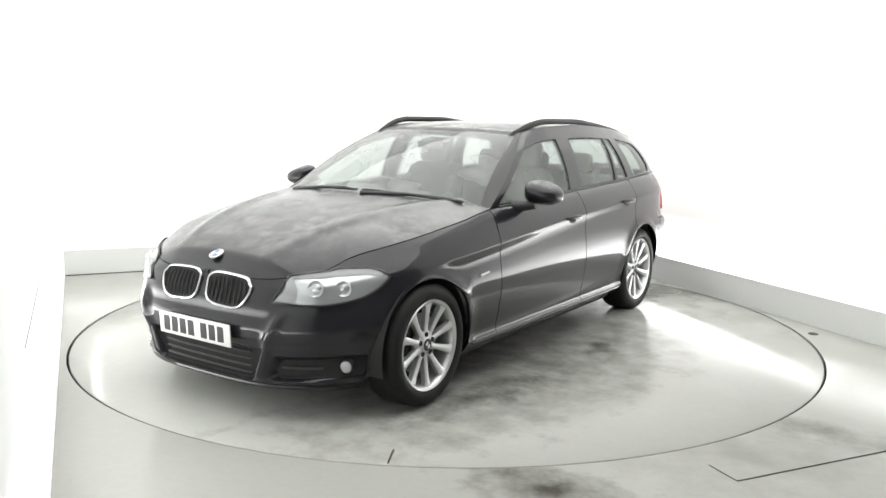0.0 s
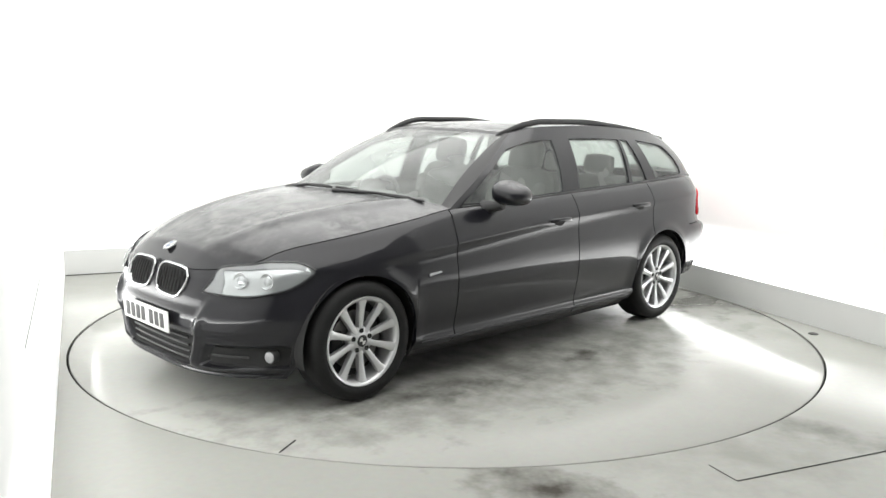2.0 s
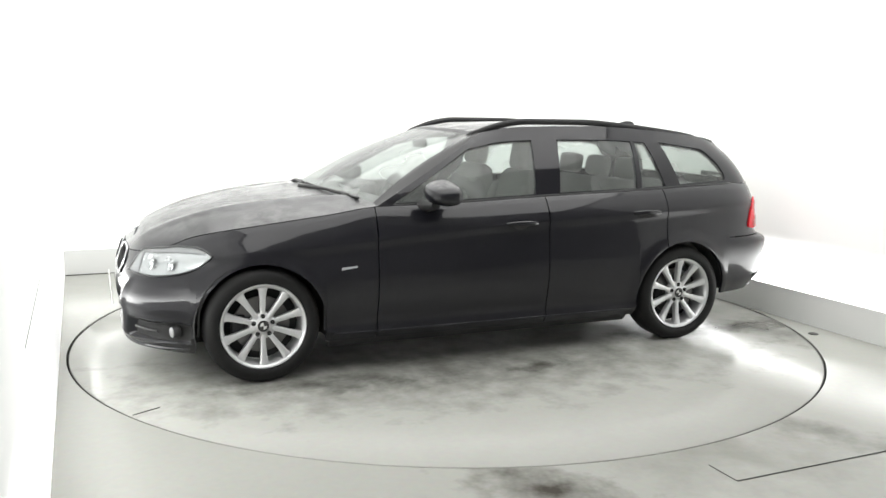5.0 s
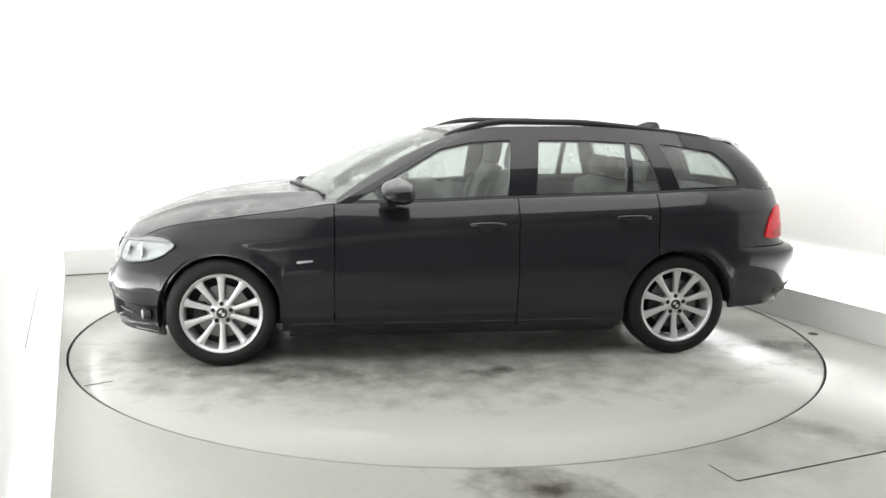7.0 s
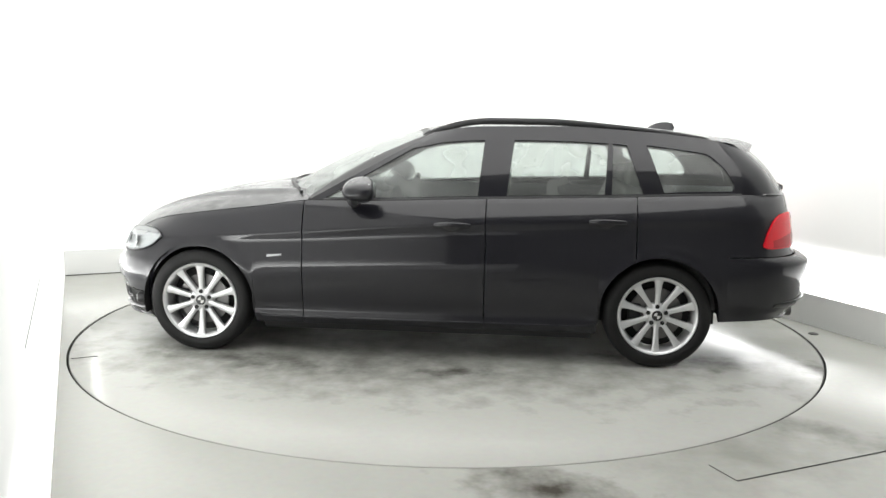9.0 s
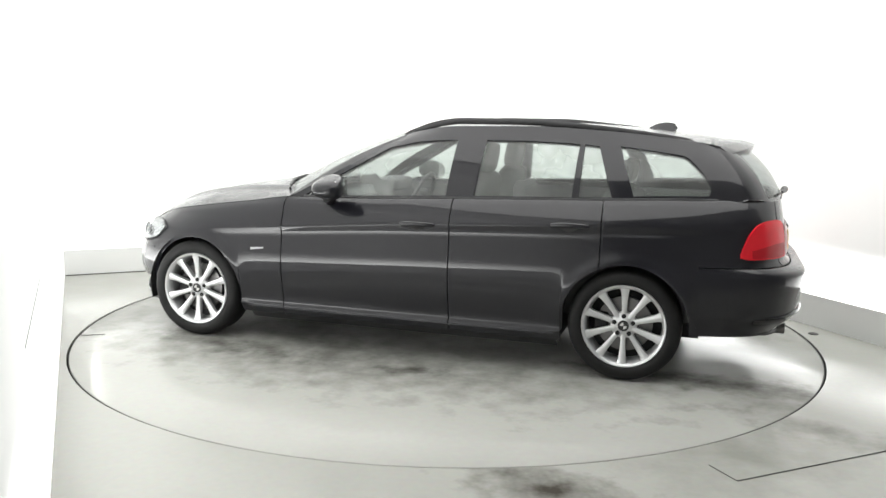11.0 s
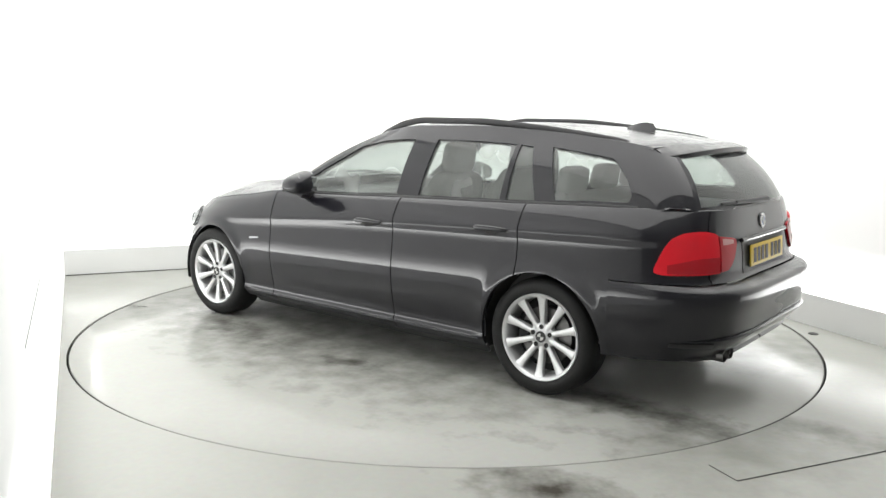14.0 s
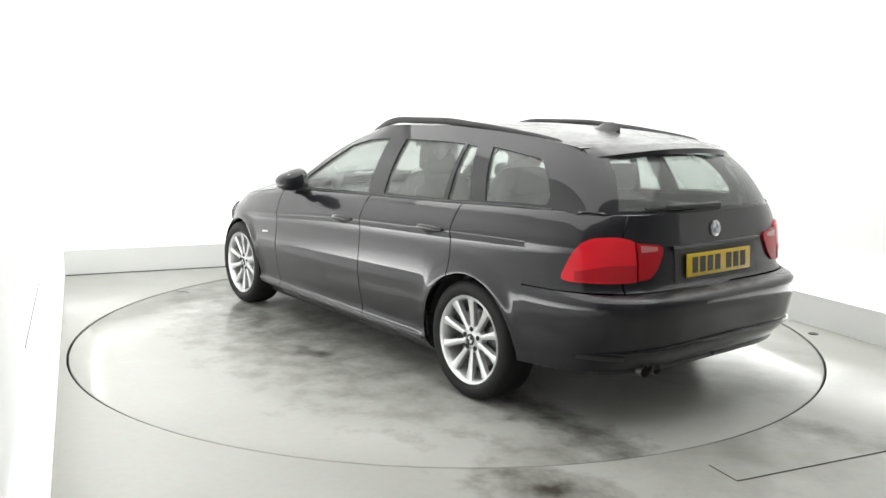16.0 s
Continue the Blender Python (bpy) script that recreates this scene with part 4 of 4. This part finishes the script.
def front_details(car):
    z = 0.65
    py, px = (lambda y: phi_y(True, y, z)), (lambda x: phi_x(True, x, z))
    slant = phi_y(True, 0.53, z) - phi_y(True, 0.445, z)
    st = [(py(0.445), 0.592, 0.706), (py(0.54), 0.586, 0.716), (py(0.64), 0.582, 0.726), (px(1.86), 0.588, 0.738), (px(1.76), 0.612, 0.738), (px(1.70), 0.645, 0.724), (px(1.655), 0.688, 0.702)]
    for s in (1, -1):
        h = sheets("headlight", [patch(True, st, 0.002, s=s, lean=slant)], SILVER, car, "clear headlight with bright silver reflectors", 0.01, flip=(1.2, 0, 0.5))
        sheets("lens", [patch(True, st, 0.016, s=s, lean=slant)], LENS, h, flip=(1.2, 0, 0.5)).visible_shadow = False
        rim = patch(True, st, 0.010, s=s, lean=slant)
        edge = [c[0] for c in rim] + [c[-1] for c in reversed(rim)]
        loop_tube("lamp_edge", edge, 0.005, TRIM, h)
        lid = [(p, hi - 0.016 - 0.012 * (1 - abs(2 * i / 6 - 1)), hi - 0.004) for i, (p, lo, hi) in enumerate(st[:-1])]
        sheets("lamp_lid", [patch(True, lid[1:], 0.0075, s=s, rows=3)], LAMPGREY, h, "grey eyebrow over the reflectors", flip=(1.2, 0, 0.5))
        # grey inner turn lamp and two round reflectors
        inner = [(py(0.452), 0.597, 0.700), (py(0.50), 0.593, 0.706), (py(0.545), 0.590, 0.710)]
        sheets("turn_lamp", [patch(True, inner, 0.006, s=s, cols=8, lean=slant * 0.9)], LAMPGREY, h, flip=(1.2, 0, 0.5))
        for y, r in ((0.615, 0.042), (0.705, 0.040)):
            c = front_at(y * s, 0.658, 0.004)
            n = (front_at(y * s, 0.658, 0.02) - c).normalized()
            n = (n + Vector((0.8, 0, 0))).normalized()
            bm = bmesh.new()
            q = Vector((0, 1, 0)).rotation_difference(n).to_matrix().to_4x4()
            lathe(bm, [(r, 0.006), (r * 0.93, 0.008), (r * 0.82, 0.003), (r * 0.6, -0.002), (r * 0.45, 0.004), (0.001, 0.008)], 28, Matrix.Translation(c) @ q)
            part("reflector", bm, SILVER, h, "round silver reflector")
            disc("lamp_bulb", c + n * 0.004, n, r * 0.36, 0.004, CHROME, h)
    # kidney grilles
    for s in (1, -1):
        out = []
        for k in range(96):
            a = 2 * math.pi * (k + 0.5) / 96
            cu, su = math.copysign(abs(math.cos(a)) ** 0.55, math.cos(a)), math.copysign(abs(math.sin(a)) ** 0.6, math.sin(a))
            zz = 0.617 + 0.074 * su
            a0, a1 = 0.024 + 0.008 * (1 - su), 0.338 - 0.030 * (1 - su)
            out.append((s * ((a0 + a1) / 2 + (a1 - a0) / 2 * cu), zz - 0.006 * cu))
        g = loop_tube("kidney_grille", [front_at(y, zz, 0.007) for y, zz in out], 0.007, CHROME, car, "chrome-framed black kidney grille")
        bm = bmesh.new()
        c = bm.verts.new(front_at(s * 0.187, 0.617, 0.004))
        vs = [bm.verts.new(front_at(y, zz, 0.004)) for y, zz in out]
        for a, b in zip(vs, vs[1:] + vs[:1]):
            bm.faces.new((c, a, b))
        part("grille_backing", bm, DARK, g, smooth=False)
        for k in range(9):
            y = 0.172 + 0.118 * (k - 4) / 4
            bm = bmesh.new()
            zt = 0.617 + 0.058 * (1 - (abs(k - 4) / 5) ** 4)
            tube(bm, [front_at(s * y, 0.617 + (zt - 0.617) * f, 0.009) for f in (-1, -0.5, 0, 0.5, 1)], 0.0042, 6)
            part("grille_slat", bm, DARK, g)
    # lower openings
    P = []
    for k in range(41):
        y = -0.385 + 0.77 * k / 40
        lo = 0.21 + 0.12 * max(0, (abs(y) - 0.325) / 0.06) ** 1.2
        hi = 0.366
        P.append([front_at(y if abs(y) > 1e-6 else 1e-5, lo + (hi - lo) * i / 8, 0.004) for i in range(9)])
    gr = sheets("lower_grille", [P], DARK, car, "black lower air intake", 0.006, flip=(1.2, 0, 0.5))
    for zz in (0.235, 0.27, 0.305, 0.34):
        bm = bmesh.new()
        tube(bm, [front_at(-0.31 + 0.62 * k / 12 + 1e-4, zz, 0.024) for k in range(13)], 0.005, 6)
        part("grille_slat", bm, TRIM, gr)
    for s in (1, -1):
        st2 = [(phi_y(True, 0.44, 0.28), 0.232, 0.265), (phi_y(True, 0.48, 0.28), 0.228, 0.318), (phi_y(True, 0.66, 0.28), 0.230, 0.328), (phi_y(True, 0.745, 0.28), 0.238, 0.330), (phi_y(True, 0.775, 0.28), 0.26, 0.315)]
        it = sheets("side_intake", [patch(True, st2, 0.004, s=s)], DARK, car, "black bumper side intake", 0.006, flip=(1.2, 0, 0.5))
        bm = bmesh.new()
        tube(bm, [front_at(s * (0.47 + 0.16 * k / 8), 0.282, 0.022) for k in range(9)], 0.006, 6)
        part("grille_slat", bm, TRIM, it)
        c = front_at(s * 0.70, 0.288, 0.030)
        disc("fog_lamp", c, (1, s * 0.35, 0), 0.034, 0.030, TRIM, it, "round clear fog lamp")
        disc("fog_lens", c + Vector((0.012, s * 0.004, 0)), (1, s * 0.35, 0), 0.027, 0.008, LAMPGREY, it)
    bm = bmesh.new()
    tube(bm, [front_at(-0.72 + 1.44 * k / 24 + 1e-4, 0.185, 0.003) for k in range(25)], [0.003] + [0.011] * 23 + [0.003], 8)
    part("front_lip", bm, PAINT, car)
    number_plate(car, front_x(0.42) + 0.012, 0.418, 3, PLATEW, "white front number plate with dark bars", False)
    badge(car, (1.982, 0, 0.770), (0.45, 0, 0.89), 0.038)


def rear_details(car):
    z = 0.80
    py, px = (lambda y: phi_y(False, y, z)), (lambda x: phi_x(False, x, z))
    outer = [(px(-1.965), 0.732, 0.750), (px(-1.985), 0.724, 0.800), (px(-2.02), 0.72, 0.862), (px(-2.06), 0.72, 0.902), (px(-2.10), 0.72, 0.921), (py(0.665), 0.72, 0.926), (py(0.60), 0.722, 0.916), (py(0.572), 0.724, 0.904)]
    inner = [(py(0.562), 0.728, 0.900), (py(0.51), 0.732, 0.893), (py(0.465), 0.765, 0.888), (py(0.435), 0.81, 0.882), (py(0.415), 0.85, 0.872)]
    for s in (1, -1):
        t = sheets("tail_lamp", [patch(False, outer, 0.012, s=s)], REDLENS, car, "bright red tail lamp", 0.014, flip=(-1.2, 0, 0.8))
        low = [(px(-2.02), 0.728, 0.77), (py(0.66), 0.728, 0.80), (py(0.575), 0.73, 0.80)]
        sheets("lamp_band", [patch(False, low, 0.0145, s=s, rows=4, cols=12)], REDDARK, t, "darker red lens band", flip=(-1.2, 0, 0.8))
        t2 = sheets("tailgate_lamp", [patch(False, inner, 0.012, s=s, cols=14)], REDDARK, car, "dark red inner tail lamp", 0.014, flip=(-1.2, 0, 0.8))
        pale = [(py(0.545), 0.856, 0.888), (py(0.51), 0.856, 0.884), (py(0.45), 0.858, 0.876)]
        sheets("reversing_lens", [patch(False, pale, 0.0145, s=s, rows=3, cols=8)], PALELENS, t2, "pale reversing lens", flip=(-1.2, 0, 0.8))
        bm = bmesh.new()
        tube(bm, [tail_at(s * (0.0005 + 0.78 * k / 16), 0.425 - 0.02 * (k / 16) ** 2, 0.006) for k in range(17)], [0.011] * 13 + [0.010, 0.008, 0.005, 0.002], 8)
        part("bumper_strip", bm, PAINT, car)
        st = [(phi_y(False, 0.66, 0.38), 0.372, 0.394), (phi_y(False, 0.74, 0.38), 0.372, 0.396), (phi_y(False, 0.80, 0.38), 0.375, 0.394)]
        sheets("rear_reflector", [patch(False, st, 0.006, s=s, rows=3, cols=8)], TRIM, car, "dark bumper reflector", 0.004, flip=(-1.2, 0, 0.5))
        bm = bmesh.new()
        tube(bm, [tail_at(s * (0.01 + 0.72 * k / 16), 0.300, 0.0) for k in range(17)], [0.013] * 16 + [0.003], 8)
        part("rear_lip", bm, TRIM, car)
    # plate recess, handle bar, plate
    P = [[tail_at((-0.33 + 0.66 * k / 20) + 1e-5, 0.695 + (0.855 - 0.695) * i / 8, 0.003) for i in range(9)] for k in range(21)]
    sheets("plate_recess", [P], TRIM, car, "black plate recess", 0.004, flip=(-1.2, 0, 0.8))
    bm = bmesh.new()
    tube(bm, [tail_at(-0.35 + 0.7 * k / 16 + 1e-5, 0.862, 0.010) for k in range(17)], 0.012, 8)
    part("tailgate_handle_bar", bm, PAINT, car)
    number_plate(car, -2.243, 0.775, -4, PLATEY, "yellow rear number plate with dark bars", True)
    badge(car, (rear_x(0.935) - 0.008, 0, 0.935), (-1, 0, 0.12), 0.040)
    for y in (0.44, 0.525):
        bm = bmesh.new()
        rings = lathe(bm, [(0.028, 0.30), (0.033, 0.0), (0.030, -0.002), (0.026, 0.03), (0.024, 0.28)], 24, pose(-2.24, y, 0.304, 0, 0, -90))
        part("exhaust_pipe", bm, STEEL, car, "dull steel exhaust tailpipe")
    # spoiler over the tailgate glass
    top, bot = [], []
    for k in range(-14, 15):
        b = k / 14
        r = roof_point(roof_back(b * 0.98) + 0.05, b * 0.98)
        tip = Vector((-2.035 + 0.15 * abs(b) ** 2.6, 0.555 * b, 1.318 - 0.045 * abs(b) ** 2.2))
        und = Vector((-1.965 + 0.14 * abs(b) ** 2.6, 0.545 * b, 1.278 - 0.045 * abs(b) ** 2.2))
        top.append([r + Vector((0, 0, 0.004)), r.lerp(tip, 0.5) + Vector((0, 0, 0.010)), tip, tip + Vector((0.006, 0, -0.026)), tip.lerp(und, 0.5) + Vector((0, 0, -0.014)), und])
    sheets("roof_spoiler", [top], PAINT, car, "black roof spoiler lip", 0.006, flip=(-1.7, 0, 1.25))
    # rear wiper
    w = new("rear_wiper")
    w.parent = car
    bm = bmesh.new()
    tube(bm, [rear_point(0.02, 0.05) + Vector((-0.03, 0, 0.01)), rear_point(0.25, 0.09) + Vector((-0.03, 0, 0)), rear_point(0.5, 0.10) + Vector((-0.02, 0, 0))], [0.022, 0.013, 0.008], 8)
    part("wiper_arm", bm, TRIM, w)
    bm = bmesh.new()
    tube(bm, [rear_point(f, 0.085) + Vector((-0.012, 0, 0)) for f in (0.12, 0.3, 0.5, 0.66)], 0.007, 6)
    part("wiper_blade", bm, TRIM, w)


def side_details(car):
    for s in (1, -1):
        # mirrors
        mr = new("door_mirror")
        mr.parent = car
        mr["label"] = "black door mirror"
        bm = bmesh.new()
        bmesh.ops.create_uvsphere(bm, u_segments=24, v_segments=14, radius=1)
        for v in bm.verts:
            x, y, zz = v.co
            e = 0.72
            x, y, zz = (math.copysign(abs(c) ** e, c) for c in (x, y, zz))
            y2 = 0.966 + 0.105 * y
            v.co = (0.375 + (0.105 if x > 0 else 0.085) * x - 0.10 * (y2 - 0.9), s * y2, 1.022 + 0.070 * zz * (1 - 0.22 * y) * (1 - 0.25 * max(0, x)) - 0.012 * y)
        part("mirror_shell", bm, PAINT, mr, "gloss black mirror shell")
        bm = bmesh.new()
        tube(bm, [(0.44, s * 0.80, 0.935), (0.42, s * 0.86, 0.945), (0.405, s * 0.93, 0.958)], [0.045, 0.032, 0.028], 10)
        part("mirror_foot", bm, TRIM, mr)
        bm = bmesh.new()
        box(bm, -0.003, 0.003, -0.070, 0.070, -0.044, 0.044, pose(0.300, s * 0.955, 1.022, 0, 0, -6 * s), bevel=0.002)
        part("mirror_glass", bm, CHROME, mr, "mirror glass")
        # door handles in recessed cups
        for x, zz in ((-0.165, 0.826), (-1.065, 0.866)):
            bm = bmesh.new()
            pts = []
            for k in range(11):
                f = k / 10
                xx = x + 0.105 - 0.21 * f
                pts.append((xx, s * (half(xx, zz) + 0.006 + 0.026 * math.sin(math.pi * f) ** 0.6), zz + 0.006 * math.sin(math.pi * f)))
            tube(bm, pts, [0.010, 0.013, 0.014, 0.014, 0.014, 0.014, 0.014, 0.014, 0.014, 0.013, 0.010], 8, flat=0.6)
            h = part("door_handle", bm, PAINT, car)
            P = [[Vector((x - 0.045 + 0.10 * i / 8, s * (half(x, zz) + 0.0025), zz - 0.012 + (0.024 * j / 4 - 0.024) * math.sin(math.pi * (i + 0.5) / 9))) for j in range(5)] for i in range(9)]
            sheets("handle_cup", [P], DARK, h, flip=(x, 0, zz))
        # sill strip, belt trim
        bm = bmesh.new()
        tube(bm, [(x, s * (half(x, 0.240) + 0.002), 0.240) for x in span(0.99, -0.99, 0.06)], [0.004] + [0.007] * (len(span(0.99, -0.99, 0.06)) - 2) + [0.004], 8)
        part("sill_strip", bm, PAINT, car)
        P = [[Vector((x, s * (half(x, zz) - 0.02), zz)) for zz in (0.145, 0.165, 0.185, 0.20)] for x in span(1.0, -1.0, 0.1)]
        sheets("sill", [P], TRIM, car, "black sill", 0.02, flip=(0, 0, 0.3))
        bm = bmesh.new()
        tube(bm, [base_side(x) * 1.0 if s > 0 else Vector((x, -base_side(x).y, base_side(x).z)) for x in span(0.62, -1.84, 0.08)], 0.010, 8)
        part("belt_trim", bm, TRIM, car, "black rubber belt trim")
        # side indicator
        P = [[Vector((x, s * (half(x, zz) + 0.004), zz)) for zz in (0.606 + 0.002 * i, 0.612 + 0.0015 * i, 0.621 + 0.001 * i)] for i, x in enumerate(span(0.95, 0.86, 0.016))]
        sheets("side_indicator", [P], ORANGE, car, "small clear side indicator", 0.004, flip=(0.9, 0, 0.6))
        # roof rail
        bm = bmesh.new()
        xs = span(0.05, -1.70, 0.035)
        pts = []
        rail = cv((0.05, 1.335), (-0.03, 1.362), (-0.12, 1.394), (-0.22, 1.417), (-0.34, 1.430), (-0.74, 1.430), (-1.1, 1.405), (-1.4, 1.373), (-1.62, 1.343), (-1.70, 1.326))
        for x in xs:
            pts.append((x, s * (roof_half(x) - 0.030), rail(x)))
        tube(bm, pts, [0.010] + [0.020] * (len(xs) - 2) + [0.010], 10, flat=0.6)
        part("roof_rail", bm, TRIM, car, "black roof rail")
    # aerial fin
    bm = bmesh.new()
    rows = []
    for k in range(9):
        f = k / 8
        h = 0.052 * math.sin(math.pi * min(1, 0.08 + f * 0.62)) ** 0.8 if f < 1 else 0.02
        x = -1.40 - 0.165 * f
        zb = roof_mid_z(x) - 0.004
        w = 0.030 * (0.35 + 0.65 * math.sin(math.pi * (0.15 + 0.6 * f)))
        rows.append([bm.verts.new((x - 0.012 * (c == 2), y, zb + hh)) for c, (y, hh) in enumerate(((-w, 0), (-w * 0.45, h * 0.6), (0, h), (w * 0.45, h * 0.6), (w, 0)))])
    for a, b in zip(rows, rows[1:]):
        for i in range(4):
            bm.faces.new((a[i], a[i + 1], b[i + 1], b[i]))
    bm.faces.new(rows[-1])
    bm.faces.new(rows[0][::-1])
    part("aerial_fin", bm, PAINT, car, "black shark-fin aerial")
    # front wipers
    for y0, y1, v in ((0.10, 0.66, 0.035), (-0.52, 0.02, 0.03)):
        w = new("wiper")
        w.parent = car
        f = lambda y, v: screen_col(y / 0.775)[0].lerp(screen_col(y / 0.775)[1], v) + Vector((0.035, 0, 0.012))
        bm = bmesh.new()
        tube(bm, [f(y0, -0.01), f((y0 + y1) / 2, v), f(y1 - 0.05, v + 0.01)], [0.014, 0.010, 0.007], 8)
        part("wiper_arm", bm, TRIM, w)
        bm = bmesh.new()
        tube(bm, [f(y0 - 0.02 + (y1 - y0 + 0.04) * k / 6, v - 0.005) - Vector((0.008, 0, 0)) for k in range(7)], 0.008, 6)
        part("wiper_blade", bm, TRIM, w)
    P = [[Vector((screen_col(w)[0].x + 0.05 - 0.10 * j / 3, 0.775 * w, screen_col(w)[0].z + 0.001 - 0.012 * j / 3)) for j in range(4)] for w in [k / 12 for k in range(-12, 13)]]
    sheets("scuttle_panel", [P], TRIM, car, "black scuttle panel", 0.008, flip=(0.8, 0, 0.5))


# ---- cabin ----
def cushion(name, w, d, h, m, material, parent, label="", e=0.45):
    bm = bmesh.new()
    bmesh.ops.create_uvsphere(bm, u_segments=24, v_segments=14, radius=1)
    for v in bm.verts:
        c = [math.copysign(abs(q) ** e, q) for q in v.co]
        v.co = (c[0] * d / 2, c[1] * w / 2, c[2] * h / 2)
    bmesh.ops.transform(bm, matrix=m, verts=bm.verts)
    return part(name, bm, material, parent, label, sharp=80)


def cabin(car):
    for y in (0.37, -0.37):
        st = new("front_seat")
        st.parent = car
        st["label"] = "dark cloth front seat"
        cushion("seat_cushion", 0.50, 0.54, 0.16, pose(-0.05, y, 0.44, 0, -8), SEAT, st)
        cushion("backrest", 0.50, 0.15, 0.66, pose(-0.36, y, 0.80, 0, -16), SEAT, st)
        for k in (-1, 1):
            cushion("bolster", 0.08, 0.17, 0.50, pose(-0.33, y + k * 0.20, 0.78, 0, -16), SEAT, st)
        cushion("headrest", 0.26, 0.10, 0.19, pose(-0.445, y, 1.205, 0, -10), SEAT, st)
        for k in (-1, 1):
            bm = bmesh.new()
            tube(bm, [(-0.44, y + 0.06 * k, 1.05), (-0.445, y + 0.06 * k, 1.15)], 0.007, 6)
            part("headrest_post", bm, STEEL, st)
    rs = new("rear_seat")
    rs.parent = car
    rs["label"] = "dark cloth rear bench"
    cushion("seat_cushion", 1.28, 0.52, 0.18, pose(-0.88, 0, 0.45, 0, -6), SEAT, rs, e=0.3)
    cushion("backrest", 1.26, 0.15, 0.60, pose(-1.17, 0, 0.74, 0, -18), SEAT, rs, e=0.3)
    for y in (0.38, 0, -0.38):
        cushion("headrest", 0.25, 0.09, 0.15, pose(-1.265, y, 1.115, 0, -10), SEAT, rs)
    bm = bmesh.new()
    box(bm, 0.42, 0.92, -0.70, 0.70, 0.62, 0.93, bevel=0.05)
    box(bm, 0.30, 0.60, -0.16, 0.16, 0.36, 0.86, bevel=0.04)
    part("dashboard", bm, CABIN, car, "dark plastic dashboard")
    cushion("instrument_binnacle", 0.34, 0.20, 0.10, pose(0.47, -0.37, 0.955), CABIN, car)
    # steering wheel on the car's right
    sw = new("steering_wheel")
    sw.parent = car
    m = pose(0.26, -0.37, 0.86, 0, 0, 90) @ pose(0, 0, 0, -24)
    bm = bmesh.new()
    lathe(bm, [(0.185 + 0.016 * math.cos(a), 0.016 * math.sin(a)) for a in [2 * math.pi * k / 10 for k in range(11)]], 40, m)
    part("wheel_rim", bm, CABIN, sw)
    bm = bmesh.new()
    box(bm, -0.075, 0.075, -0.03, 0.02, -0.07, 0.06, m, bevel=0.015)
    box(bm, -0.175, 0.175, -0.012, 0.008, -0.02, 0.015, m)
    part("wheel_hub", bm, CABIN, sw)
    bm = bmesh.new()
    box(bm, -0.99, 0.98, -0.78, 0.78, 0.27, 0.33)
    part("cabin_floor", bm, CABIN, car, "dark carpet", smooth=False)
    bm = bmesh.new()
    box(bm, -2.12, -1.32, -0.60, 0.60, 0.955, 0.975)
    part("load_cover", bm, CABIN, car, "dark load cover", smooth=False)
    for s in (1, -1):
        P = [[Vector((x, s * (min(half(max(x, -1.9), 0.8), 0.80) - 0.075), zz)) for zz in (0.33, 0.5, 0.7, 0.86, 0.955)] for x in span(0.72, -1.95, 0.12)]
        sheets("door_lining", [P], CABIN, car, "dark door lining", 0.01, flip=(0, 0, 0.6))
    bm = bmesh.new()
    box(bm, 0.14, 0.165, -0.11, 0.11, 1.245, 1.305, bevel=0.01)
    box(bm, 0.12, 0.15, -0.012, 0.012, 1.29, 1.322)
    part("interior_mirror", bm, CABIN, car, "dark interior mirror")


def build_car():
    car = tagged(new("estate_car"), "black estate car, wet, standing on the turntable", "car")
    body_sides(car)
    nose_and_tail(car)
    hood(car)
    windows(car)
    screens(car)
    roof(car)
    wells_and_floor(car)
    front_details(car)
    rear_details(car)
    side_details(car)
    cabin(car)
    for x in (WB, -WB):
        build_wheel(car, x, 0.893)
        build_wheel(car, x, -0.893, True)
    for o in car.children:
        o.location = o.location + OFF
    return car


car = build_car()


def motions():
    for thing in (deck, car):
        walk(thing, [(t, pose(0, 0, 0, 0, 0, a)) for t, a in TURN])


motions()
